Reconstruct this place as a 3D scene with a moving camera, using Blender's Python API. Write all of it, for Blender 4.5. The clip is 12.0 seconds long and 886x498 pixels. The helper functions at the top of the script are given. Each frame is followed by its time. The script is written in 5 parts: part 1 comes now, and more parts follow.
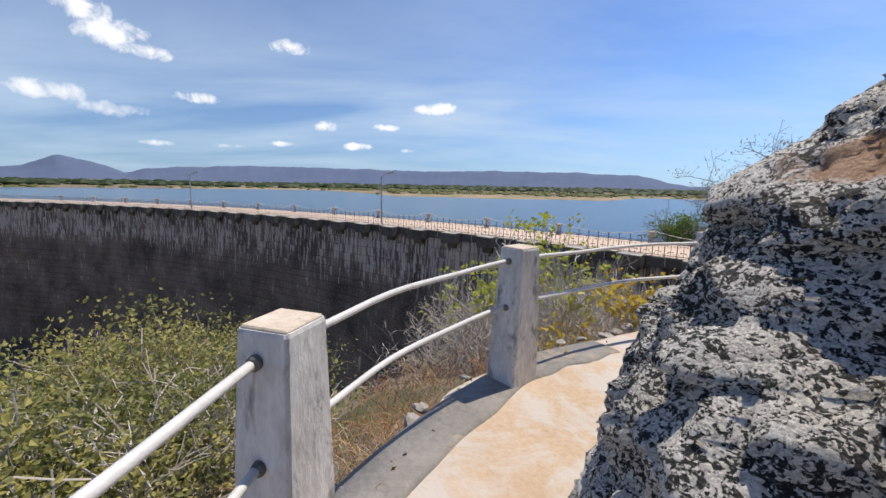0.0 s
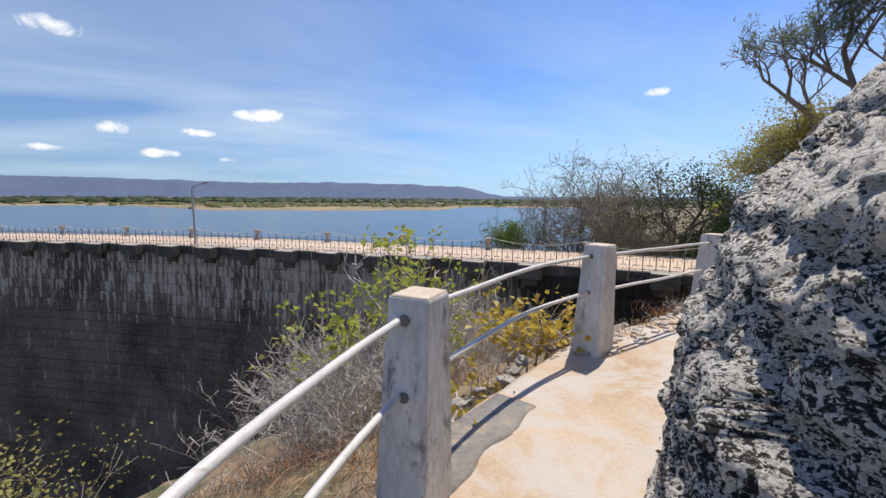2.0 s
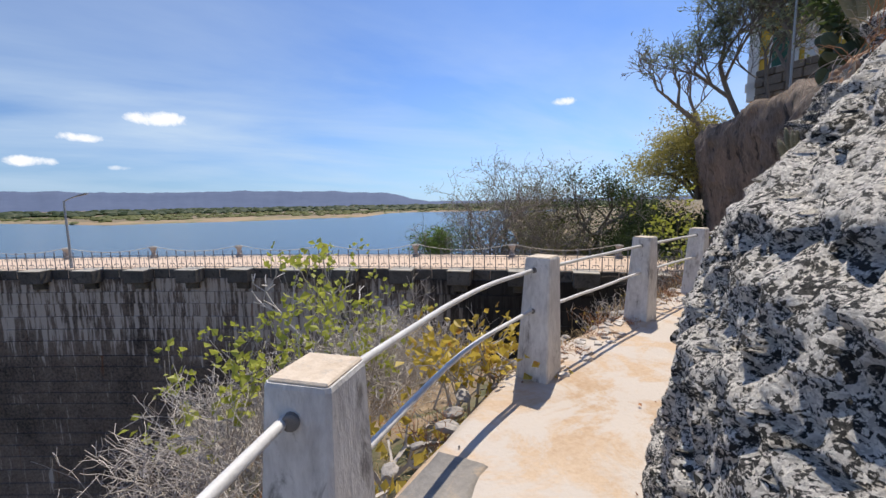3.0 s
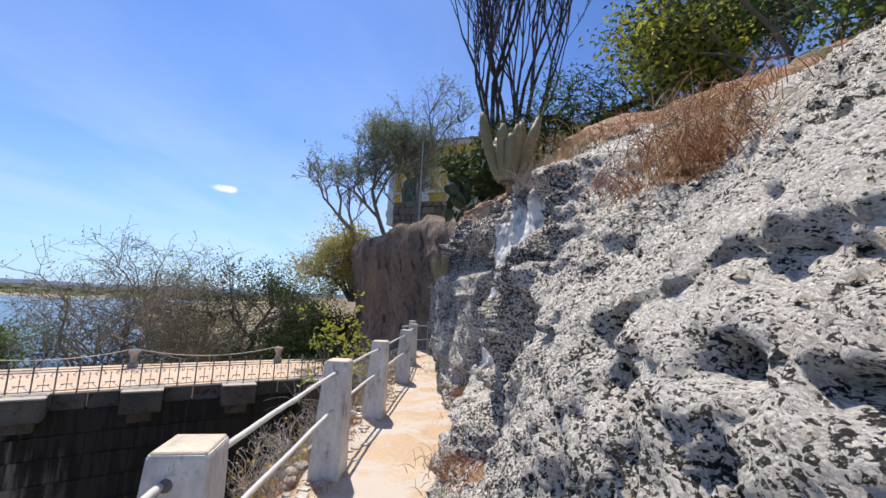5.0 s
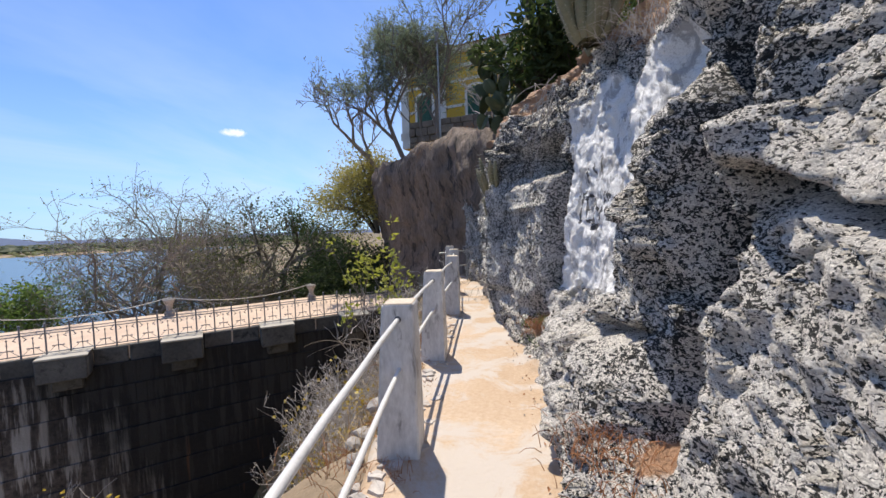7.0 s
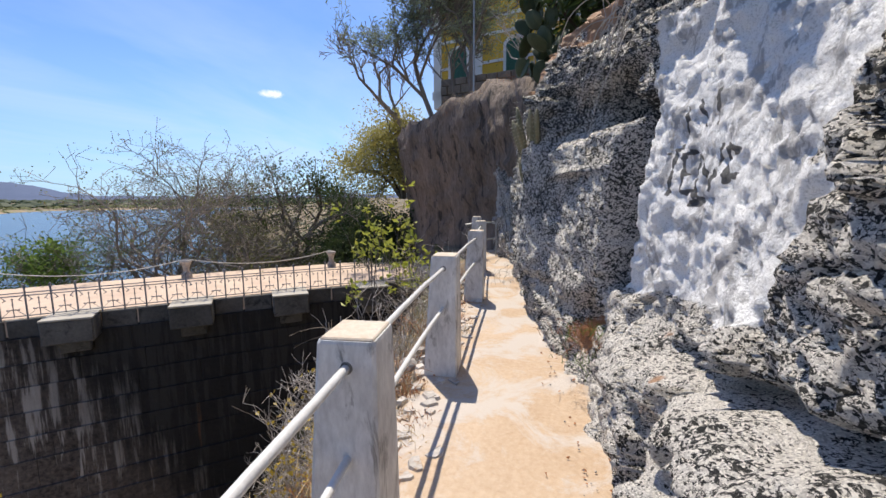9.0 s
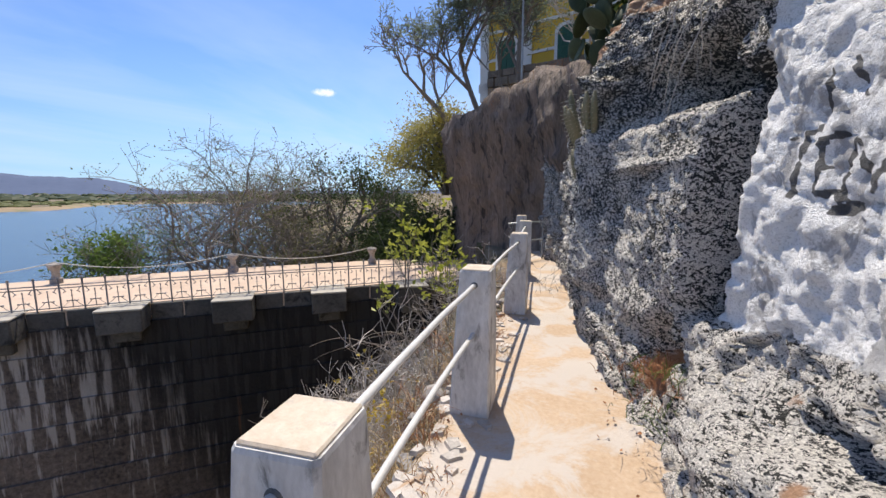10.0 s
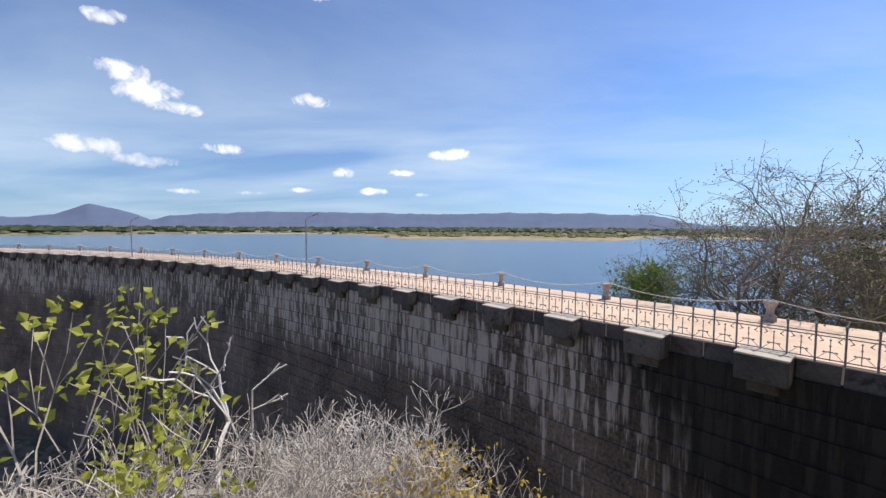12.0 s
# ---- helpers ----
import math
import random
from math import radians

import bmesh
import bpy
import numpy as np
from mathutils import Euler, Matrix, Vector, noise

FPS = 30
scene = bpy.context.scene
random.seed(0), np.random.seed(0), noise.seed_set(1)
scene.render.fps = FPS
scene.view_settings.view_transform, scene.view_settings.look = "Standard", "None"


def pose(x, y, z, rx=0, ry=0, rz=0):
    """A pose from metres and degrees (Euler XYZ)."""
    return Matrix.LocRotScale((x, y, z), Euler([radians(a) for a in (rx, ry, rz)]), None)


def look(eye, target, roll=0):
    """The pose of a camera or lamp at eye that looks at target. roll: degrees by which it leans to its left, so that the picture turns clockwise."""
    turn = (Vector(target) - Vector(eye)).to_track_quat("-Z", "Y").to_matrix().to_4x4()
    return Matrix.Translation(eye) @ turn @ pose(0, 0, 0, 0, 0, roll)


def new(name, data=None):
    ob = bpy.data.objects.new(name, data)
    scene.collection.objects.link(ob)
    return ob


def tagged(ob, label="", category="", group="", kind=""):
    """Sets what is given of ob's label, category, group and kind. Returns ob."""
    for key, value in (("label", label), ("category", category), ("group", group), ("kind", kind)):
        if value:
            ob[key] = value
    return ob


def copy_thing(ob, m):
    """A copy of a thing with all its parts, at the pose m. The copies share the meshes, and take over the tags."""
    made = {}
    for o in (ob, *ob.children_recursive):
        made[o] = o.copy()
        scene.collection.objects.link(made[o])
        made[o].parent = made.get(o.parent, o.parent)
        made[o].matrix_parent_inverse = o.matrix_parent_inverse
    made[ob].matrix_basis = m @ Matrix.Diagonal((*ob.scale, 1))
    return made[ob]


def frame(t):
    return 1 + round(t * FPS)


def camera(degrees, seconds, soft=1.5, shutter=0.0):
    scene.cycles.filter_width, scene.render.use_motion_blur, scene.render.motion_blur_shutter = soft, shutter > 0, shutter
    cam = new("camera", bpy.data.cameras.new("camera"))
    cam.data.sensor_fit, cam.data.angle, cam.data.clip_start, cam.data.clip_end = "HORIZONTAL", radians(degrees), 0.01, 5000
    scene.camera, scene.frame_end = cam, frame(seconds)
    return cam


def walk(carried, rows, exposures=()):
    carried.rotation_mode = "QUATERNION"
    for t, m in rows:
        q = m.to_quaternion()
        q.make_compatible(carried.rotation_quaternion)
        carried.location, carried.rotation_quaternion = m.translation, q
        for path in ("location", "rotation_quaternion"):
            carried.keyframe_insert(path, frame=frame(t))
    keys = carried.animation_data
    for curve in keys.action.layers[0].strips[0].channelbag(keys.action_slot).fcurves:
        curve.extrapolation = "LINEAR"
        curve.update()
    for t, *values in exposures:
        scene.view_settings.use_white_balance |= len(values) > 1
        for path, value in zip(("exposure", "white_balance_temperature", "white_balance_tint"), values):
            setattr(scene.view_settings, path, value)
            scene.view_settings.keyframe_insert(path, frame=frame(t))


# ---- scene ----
cam = camera(95.8, 12.0)

PATH = [
    (0, (-0.06, 0.437, 1.426), (-0.035, 2.412, 1.112), 1.1),
    (0.5, (-0.161, 0.749, 1.412), (0.057, 2.713, 1.107), 0.8),
    (1, (-0.178, 1.019, 1.394), (0.231, 2.954, 1.1), 0.5),
    (1.5, (-0.093, 1.319, 1.424), (0.496, 3.21, 1.145), 0.5),
    (2, (-0.057, 1.644, 1.411), (0.732, 3.465, 1.162), 0.4),
    (2.5, (0.027, 1.901, 1.424), (0.96, 3.654, 1.192), -0.3),
    (4.5, (1.089, 3.019, 1.532), (2.92, 3.825, 1.554), 1.5),
    (5, (1.281, 3.22, 1.578), (3.233, 3.565, 1.845), 2.7),
    (5.5, (1.442, 3.37, 1.64), (3.399, 3.566, 2.002), 1.6),
    (6, (1.747, 3.545, 1.595), (3.7, 3.884, 1.858), -0.1),
    (6.5, (2.093, 3.741, 1.525), (4.038, 4.201, 1.587), -1.7),
    (7, (2.386, 3.915, 1.475), (4.335, 4.352, 1.377), -2.2),
    (9, (3.661, 4.074, 1.481), (5.556, 4.659, 1.224), -0.4),
    (9.5, (4.004, 4.098, 1.468), (5.877, 4.745, 1.194), -0.1),
    (10, (4.274, 4.172, 1.509), (6.089, 4.966, 1.232), -0.2),
    (10.5, (4.569, 4.22, 1.486), (6.182, 5.377, 1.245), 0.1),
    (11, (4.643, 4.304, 1.535), (5.8, 5.922, 1.332), 0.4),
    (11.5, (4.723, 4.543, 1.513), (5.311, 6.449, 1.363), 0.2),
    (12, (4.751, 4.66, 1.481), (4.7, 6.656, 1.374), 0.3),
]
walk(cam, [(t, look(eye, target, roll)) for t, eye, target, roll in PATH],
     exposures=[(0, -0.04), (2.5, -0.03), (4.5, 0.10), (5.5, 0.20), (7.0, 0.15), (9.5, 0.15), (10.5, 0.10), (12.0, 0.08)])

# ---- world and sun ----
SUN_AZ, SUN_EL = radians(57), radians(65)
world = bpy.data.worlds.new("sky")
scene.world = world
world.use_nodes = True


def node(tree, kind, **given):
    """Adds a node; keys are input names (with _ for blanks) or attributes; a value may be a socket."""
    n = tree.nodes.new(kind)
    sockets = {s.name.lower().replace(" ", "_"): s for s in reversed(list(n.inputs))}
    for key, value in given.items():
        if key.startswith("i") and key[1:].isdigit():
            target = n.inputs[int(key[1:])]
        elif key in sockets:
            target = sockets[key]
        else:
            setattr(n, key, value)
            continue
        if isinstance(value, bpy.types.NodeSocket):
            tree.links.new(value, target)
        else:
            target.default_value = value
    return n


def ramp(tree, fac, *stops):
    n = tree.nodes.new("ShaderNodeValToRGB")
    tree.links.new(fac, n.inputs[0])
    while len(n.color_ramp.elements) < len(stops):
        n.color_ramp.elements.new(0.5)
    for e, (p, c) in zip(n.color_ramp.elements, stops):
        e.position = p
        e.color = (c, c, c, 1) if isinstance(c, (int, float)) else (*c, 1)
    return n.outputs[0]


def calc(tree, op, a, b=0.0, c=0.0):
    return node(tree, "ShaderNodeMath", operation=op, i0=a, i1=b, i2=c).outputs[0]


def blend(tree, fac, a, b, mode="MIX"):
    n = tree.nodes.new("ShaderNodeMix")
    n.data_type, n.blend_type = "RGBA", mode
    for i, v in ((0, fac), (6, a), (7, b)):
        if isinstance(v, bpy.types.NodeSocket):
            tree.links.new(v, n.inputs[i])
        else:
            n.inputs[i].default_value = v if isinstance(v, (int, float)) else (*v, 1)
    return n.outputs[2]


def build_sky():
    t = world.node_tree
    t.nodes.clear()
    sky = node(t, "ShaderNodeTexSky", sky_type="NISHITA", sun_disc=False, sun_elevation=SUN_EL,
               sun_rotation=SUN_AZ, altitude=300, air_density=1.0, dust_density=0.8, ozone_density=2.5)
    way = node(t, "ShaderNodeTexCoord").outputs["Generated"]
    axes = node(t, "ShaderNodeSeparateXYZ", vector=way)
    # thin streaks of cirrus, drawn out along one heading
    height = calc(t, "MAXIMUM", axes.outputs[2], 0.02)
    flat = node(t, "ShaderNodeCombineXYZ", x=calc(t, "DIVIDE", axes.outputs[0], calc(t, "ADD", height, 0.12)),
                y=calc(t, "DIVIDE", axes.outputs[1], calc(t, "ADD", height, 0.12))).outputs[0]
    turned = node(t, "ShaderNodeMapping", vector=flat, rotation=(0, 0, radians(55)), scale=(0.30, 0.62, 1)).outputs[0]
    streak = node(t, "ShaderNodeTexNoise", vector=turned, scale=1.3, detail=7, roughness=0.55, distortion=0.4).outputs[0]
    cirrus = ramp(t, streak, (0.38, 0.0), (0.70, 0.72))
    low = ramp(t, axes.outputs[2], (0.0, 0.75), (0.10, 0.45), (0.32, 0.16), (0.6, 0.05))
    veil = calc(t, "MULTIPLY", cirrus, ramp(t, axes.outputs[2], (0.0, 0.6), (0.15, 1.0), (0.45, 0.35), (0.8, 0.2)))
    # small cumulus: heading, height, half width, half height, all in degrees
    wobble = node(t, "ShaderNodeTexNoise", vector=way, scale=26, detail=7, roughness=0.62, distortion=0.4).outputs[0]
    az = calc(t, "ARCTAN2", axes.outputs[0], axes.outputs[1])
    el = calc(t, "ARCSINE", axes.outputs[2])
    puffs = None
    for a, e, w, h, s in CLOUDS:
        dx = calc(t, "DIVIDE", calc(t, "SUBTRACT", az, radians(a)), radians(w))
        dy = calc(t, "DIVIDE", calc(t, "SUBTRACT", el, radians(e)), radians(h))
        d = calc(t, "SUBTRACT", calc(t, "MULTIPLY", calc(t, "MULTIPLY_ADD", dx, dx, calc(t, "MULTIPLY", dy, dy)), -1.0), -1.0)
        m = calc(t, "MULTIPLY", calc(t, "MAXIMUM", calc(t, "MULTIPLY_ADD", wobble, 3.4, calc(t, "SUBTRACT", d, 1.85)), 0.0), s)
        puffs = m if puffs is None else calc(t, "MAXIMUM", puffs, m)
    dense = ramp(t, puffs, (0.12, 0.0), (0.75, 0.85), (1.0, 1.0))
    tint = blend(t, 1.0, sky.outputs[0], (0.59, 0.91, 1.52), "MULTIPLY")
    base = blend(t, low, tint, (5.2, 7.6, 10.0))
    # the sky brightens towards the sun's side
    side = calc(t, "MULTIPLY_ADD", axes.outputs[0], math.sin(SUN_AZ), calc(t, "MULTIPLY", axes.outputs[1], math.cos(SUN_AZ)))
    side = calc(t, "MULTIPLY_ADD", calc(t, "POWER", calc(t, "MAXIMUM", side, 0.0), 2.0), 0.45, 0.88)
    base = node(t, "ShaderNodeVectorMath", operation="SCALE", i0=base, scale=side).outputs[0]
    hazy = blend(t, veil, base, (7.6, 9.2, 11.0))
    full = blend(t, dense, hazy, (12.5, 12.6, 12.9))
    bg = node(t, "ShaderNodeBackground", color=full, strength=0.085)
    t.links.new(bg.outputs[0], node(t, "ShaderNodeOutputWorld").inputs[0])


CLOUDS = [(-40.0, 16.6, 3.0, 1.3, 1), (-37.2, 15.0, 3.4, 1.9, 1), (-35.0, 13.7, 3.4, 1.0, 1), (-41, 21.4, 2.0, 0.9, 0.8), (-19.5, 16.4, 2.8, 1.1, 1), (-43, 8.6, 4.4, 1.1, 0.8),
          (-38, 7.4, 4, 0.9, 0.55), (-29.9, 9.5, 3.2, 0.8, 0.85), (-0.8, 10.2, 3.6, 0.85, 1), (-15, 7.5, 2.0, 1.0, 1),
          (-7.6, 7.6, 2.2, 0.55, 0.9), (-11.6, 5.0, 2.4, 0.6, 0.9), (-20.8, 4.9, 1.9, 0.45, 0.75), (-34, 4.2, 2.4, 0.4, 0.6),
          (-4, 4.6, 1.7, 0.35, 0.5), (50.5, 13.0, 2.0, 0.6, 1), (-27, 4.3, 2, 0.35, 0.5), (-52, 10, 3, 0.9, 0.6), (-18.5, 28.8, 1.8, 1.4, 1), (-12, 30.4, 2.6, 1.2, 1)]
build_sky()
sun = new("sun", bpy.data.lights.new("sun", "SUN"))
sun.data.energy, sun.data.angle, sun.data.color = 5.0, radians(0.53), (1.0, 0.91, 0.77)
sun.matrix_world = look((20, 8, 60), (20 - math.cos(SUN_EL) * math.sin(SUN_AZ), 8 - math.cos(SUN_EL) * math.cos(SUN_AZ), 60 - math.sin(SUN_EL)))


# ---- materials ----
def material(name):
    m = bpy.data.materials.new(name)
    m.use_nodes = True
    t = m.node_tree
    return m, t, t.nodes["Principled BSDF"]


def surface(name, a, b, scale=3.0, rough=0.8, bump=0.3, fine=40.0, stain=None, stain_at=0.62, vary=0.0, metal=0.0, dist=0.02, stretch=(1, 1, 1), thin=0.0):
    """Two tones mixed by a broad and a fine noise, an optional third tone in blotches, with fine relief."""
    m, t, p = material(name)
    at = node(t, "ShaderNodeNewGeometry").outputs["Position"]
    at = node(t, "ShaderNodeMapping", vector=at, scale=stretch).outputs[0]
    broad = node(t, "ShaderNodeTexNoise", vector=at, scale=scale, detail=6, roughness=0.6).outputs[0]
    grain = node(t, "ShaderNodeTexNoise", vector=at, scale=fine, detail=4, roughness=0.65).outputs[0]
    mixed = calc(t, "MULTIPLY_ADD", grain, 0.55, calc(t, "MULTIPLY", broad, 0.75))
    col = blend(t, ramp(t, mixed, (0.42, 0.0), (0.88, 1.0)), a, b)
    if stain:
        spots = node(t, "ShaderNodeTexNoise", vector=at, scale=scale * 1.7, detail=8, roughness=0.7, distortion=0.6).outputs[0]
        col = blend(t, ramp(t, spots, (stain_at - 0.05, 0.0), (stain_at + 0.05, 0.9)), col, stain)
    if vary:
        rnd = node(t, "ShaderNodeObjectInfo").outputs["Random"]
        col = blend(t, 1.0, col, node(t, "ShaderNodeCombineColor", red=calc(t, "MULTIPLY_ADD", rnd, vary, 1 - vary / 2), green=calc(t, "MULTIPLY_ADD", rnd, vary, 1 - vary / 2), blue=calc(t, "MULTIPLY_ADD", rnd, vary, 1 - vary / 2)).outputs[0], "MULTIPLY")
    t.links.new(col, p.inputs["Base Color"])
    p.inputs["Roughness"].default_value, p.inputs["Metallic"].default_value = rough, metal
    bumped = node(t, "ShaderNodeBump", height=mixed, strength=bump, distance=dist)
    t.links.new(bumped.outputs[0], p.inputs["Normal"])
    if thin:
        glow = node(t, "ShaderNodeBsdfTranslucent", color=col)
        both = node(t, "ShaderNodeMixShader", fac=thin, i1=p.outputs[0], i2=glow.outputs[0])
        t.links.new(both.outputs[0], t.nodes["Material Output"].inputs[0])
    return m


def rock_material(name, light, dark, dirt, white):
    """Flaky gneiss: pale scales broken by black lichen, limewash where 'paint' is set and dry soil where 'soil' is."""
    m, t, p = material(name)
    at = node(t, "ShaderNodeNewGeometry").outputs["Position"]
    # the scales lie along beds that rise with the path
    bedded = node(t, "ShaderNodeMapping", vector=at, rotation=(0.12, 0.27, 0.0), scale=(1, 1, 1.25)).outputs[0]
    warp = node(t, "ShaderNodeTexNoise", vector=bedded, scale=7.0, detail=3).outputs["Color"]
    torn = node(t, "ShaderNodeTexNoise", vector=bedded, scale=60.0, detail=4, roughness=0.7).outputs["Color"]
    bent = blend(t, 0.012, blend(t, 0.05, bedded, warp, "ADD"), torn, "ADD")
    scales = node(t, "ShaderNodeTexVoronoi", vector=bent, scale=58, randomness=1.0)
    scale_tone = node(t, "ShaderNodeSeparateColor", color=scales.outputs["Color"]).outputs[0]
    chips = node(t, "ShaderNodeTexVoronoi", vector=bent, scale=150, randomness=1.0)
    chip_tone = node(t, "ShaderNodeSeparateColor", color=chips.outputs["Color"]).outputs[0]
    speck = node(t, "ShaderNodeTexNoise", vector=bent, scale=80, detail=6, roughness=0.74).outputs[0]
    broad = node(t, "ShaderNodeTexNoise", vector=bedded, scale=2.2, detail=8, roughness=0.66, distortion=0.5).outputs[0]
    # lichen cover, with shade on turned-away faces and sun on ledges mixed in
    lichen = node(t, "ShaderNodeAttribute", attribute_name="lichen").outputs["Fac"]
    mixed = calc(t, "MULTIPLY_ADD", speck, 0.85, calc(t, "MULTIPLY_ADD", broad, 0.85, calc(t, "MULTIPLY_ADD", scale_tone, 0.42, calc(t, "MULTIPLY", chip_tone, 0.26))))
    mixed = calc(t, "MULTIPLY", calc(t, "MULTIPLY_ADD", lichen, -0.14, calc(t, "ADD", mixed, -0.16)), 0.5)
    pale = blend(t, chip_tone, [c * 0.55 for c in light], [min(c * 1.06, 0.93) for c in light])
    dark = blend(t, ramp(t, chip_tone, (0.55, 0.0), (1.0, 1.0)), dark, [c * 0.10 for c in light])
    grey = [c * 0.30 for c in light]
    col = blend(t, ramp(t, mixed, (0.476, 0.0), (0.487, 1.0)), dark, grey)
    col = blend(t, ramp(t, mixed, (0.490, 0.0), (0.508, 1.0)), col, pale)
    paint = node(t, "ShaderNodeAttribute", attribute_name="paint").outputs["Fac"]
    soil = node(t, "ShaderNodeAttribute", attribute_name="soil").outputs["Fac"]
    mark = node(t, "ShaderNodeAttribute", attribute_name="mark").outputs["Fac"]
    wear = node(t, "ShaderNodeTexNoise", vector=at, scale=6, detail=10, roughness=0.74).outputs[0]
    worn = ramp(t, calc(t, "MULTIPLY_ADD", wear, -1.1, calc(t, "ADD", paint, 0.28)), (0.30, 0.0), (0.40, 1.0))
    grime = node(t, "ShaderNodeTexNoise", vector=node(t, "ShaderNodeMapping", vector=at, scale=(1.6, 1.6, 0.8)).outputs[0], scale=2.6, detail=9, roughness=0.7, distortion=0.8).outputs[0]
    wash = blend(t, ramp(t, speck, (0.36, 0.0), (0.5, 1.0)), [c * 0.62 for c in white], white)
    wash = blend(t, ramp(t, grime, (0.53, 0.0), (0.58, 0.72)), wash, (0.30, 0.29, 0.295))
    stroke = ramp(t, calc(t, "MULTIPLY", mark, calc(t, "ADD", wear, 0.35)), (0.40, 0.0), (0.52, 0.92))
    wash = blend(t, stroke, wash, (0.035, 0.034, 0.037))
    col = blend(t, worn, col, wash)
    earth = ramp(t, calc(t, "MULTIPLY_ADD", wear, -0.9, calc(t, "ADD", soil, 0.25)), (0.30, 0.0), (0.45, 1.0))
    col = blend(t, earth, col, blend(t, speck, dirt, [c * 1.6 for c in dirt]))
    t.links.new(col, p.inputs["Base Color"])
    p.inputs["Roughness"].default_value = 0.72
    high = calc(t, "MULTIPLY_ADD", scale_tone, 0.30, calc(t, "MULTIPLY_ADD", chip_tone, 0.16, calc(t, "MULTIPLY_ADD", scales.outputs["Distance"], -0.45, calc(t, "MULTIPLY", speck, 1.1))))
    high = calc(t, "MULTIPLY", high, calc(t, "MULTIPLY_ADD", worn, -0.6, 1.0))
    bumped = node(t, "ShaderNodeBump", height=high, strength=0.75, distance=0.04)
    t.links.new(bumped.outputs[0], p.inputs["Normal"])
    return m


def dam_material():
    """Dark weathered masonry: near-black runs, pale lime streaks that hang from above, a rusty patch or two."""
    m, t, p = material("dam stone")
    at = node(t, "ShaderNodeNewGeometry").outputs["Position"]
    hung = node(t, "ShaderNodeMapping", vector=at, scale=(3.4, 3.4, 0.26)).outputs[0]
    runs = node(t, "ShaderNodeTexNoise", vector=hung, scale=1.5, detail=8, roughness=0.66).outputs[0]
    broad = node(t, "ShaderNodeTexNoise", vector=at, scale=0.30, detail=5, roughness=0.6).outputs[0]
    grain = node(t, "ShaderNodeTexNoise", vector=at, scale=9, detail=7, roughness=0.7).outputs[0]
    rnd = node(t, "ShaderNodeObjectInfo").outputs["Random"]
    axes = node(t, "ShaderNodeSeparateXYZ", vector=at)
    col = blend(t, ramp(t, calc(t, "MULTIPLY_ADD", grain, 0.6, calc(t, "MULTIPLY", broad, 0.6)), (0.45, 0.0), (0.80, 1.0)), (0.026, 0.022, 0.020), (0.32, 0.25, 0.205))
    # lime leached out of the joints under the coping
    under = ramp(t, calc(t, "MULTIPLY_ADD", axes.outputs[2], 0.12, 0.95), (0.20, 0.0), (0.48, 1.0), (0.70, 1.0), (0.76, 0.35))
    lime = ramp(t, calc(t, "MULTIPLY_ADD", runs, 0.9, calc(t, "MULTIPLY_ADD", broad, 0.30, calc(t, "MULTIPLY_ADD", under, 0.13, -0.09))), (0.612, 0.0), (0.68, 0.85))
    col = blend(t, lime, col, (0.58, 0.52, 0.465))
    # near black towards the cliff, and more so higher up the wall
    blacken = calc(t, "MULTIPLY_ADD", axes.outputs[1], -0.35, calc(t, "MULTIPLY_ADD", broad, 1.3, calc(t, "MULTIPLY_ADD", runs, -0.9, 5.68)))
    blacken = calc(t, "ADD", blacken, calc(t, "MULTIPLY_ADD", axes.outputs[2], 0.20, 0.72))
    col = blend(t, ramp(t, blacken, (0.0, 0.0), (0.7, 0.95)), col, (0.009, 0.0085, 0.009))
    rust = ramp(t, node(t, "ShaderNodeTexNoise", vector=hung, scale=0.8, detail=4).outputs[0], (0.66, 0.0), (0.73, 0.75))
    col = blend(t, rust, col, (0.17, 0.07, 0.030))
    col = blend(t, 0.10, col, node(t, "ShaderNodeMix", data_type="RGBA", blend_type="MULTIPLY", i0=1.0, i6=col, i7=node(t, "ShaderNodeCombineColor", red=rnd, green=rnd, blue=rnd).outputs[0]).outputs[2])
    t.links.new(col, p.inputs["Base Color"])
    p.inputs["Roughness"].default_value = 0.85
    bumped = node(t, "ShaderNodeBump", height=grain, strength=0.6, distance=0.05)
    t.links.new(bumped.outputs[0], p.inputs["Normal"])
    return m


def water_material():
    m, t, p = material("lake water")
    at = node(t, "ShaderNodeNewGeometry").outputs["Position"]
    wave = node(t, "ShaderNodeTexNoise", vector=node(t, "ShaderNodeMapping", vector=at, scale=(0.25, 0.8, 1)).outputs[0], scale=1.2, detail=5).outputs[0]
    p.inputs["Base Color"].default_value = (0.055, 0.10, 0.16, 1)
    p.inputs["Roughness"].default_value = 0.22
    p.inputs["IOR"].default_value = 1.33
    bumped = node(t, "ShaderNodeBump", height=wave, strength=0.45, distance=0.25)
    t.links.new(bumped.outputs[0], p.inputs["Normal"])
    return m


ROCK = rock_material("lichen gneiss", (0.90, 0.83, 0.765), (0.010, 0.010, 0.010), (0.36, 0.21, 0.125), (0.90, 0.89, 0.885))
CLIFF = surface("brown cliff", (0.070, 0.055, 0.046), (0.34, 0.255, 0.20), 1.1, 0.85, 1.0, 14, (0.020, 0.018, 0.018), 0.57, dist=0.1, stretch=(1.6, 1.6, 0.28))
DAM = dam_material()
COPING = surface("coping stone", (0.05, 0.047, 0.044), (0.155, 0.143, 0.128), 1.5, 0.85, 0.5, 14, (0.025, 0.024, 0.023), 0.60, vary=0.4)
CAP = surface("pale coping top", (0.36, 0.33, 0.28), (0.52, 0.48, 0.42), 2.0, 0.85, 0.4, 20)
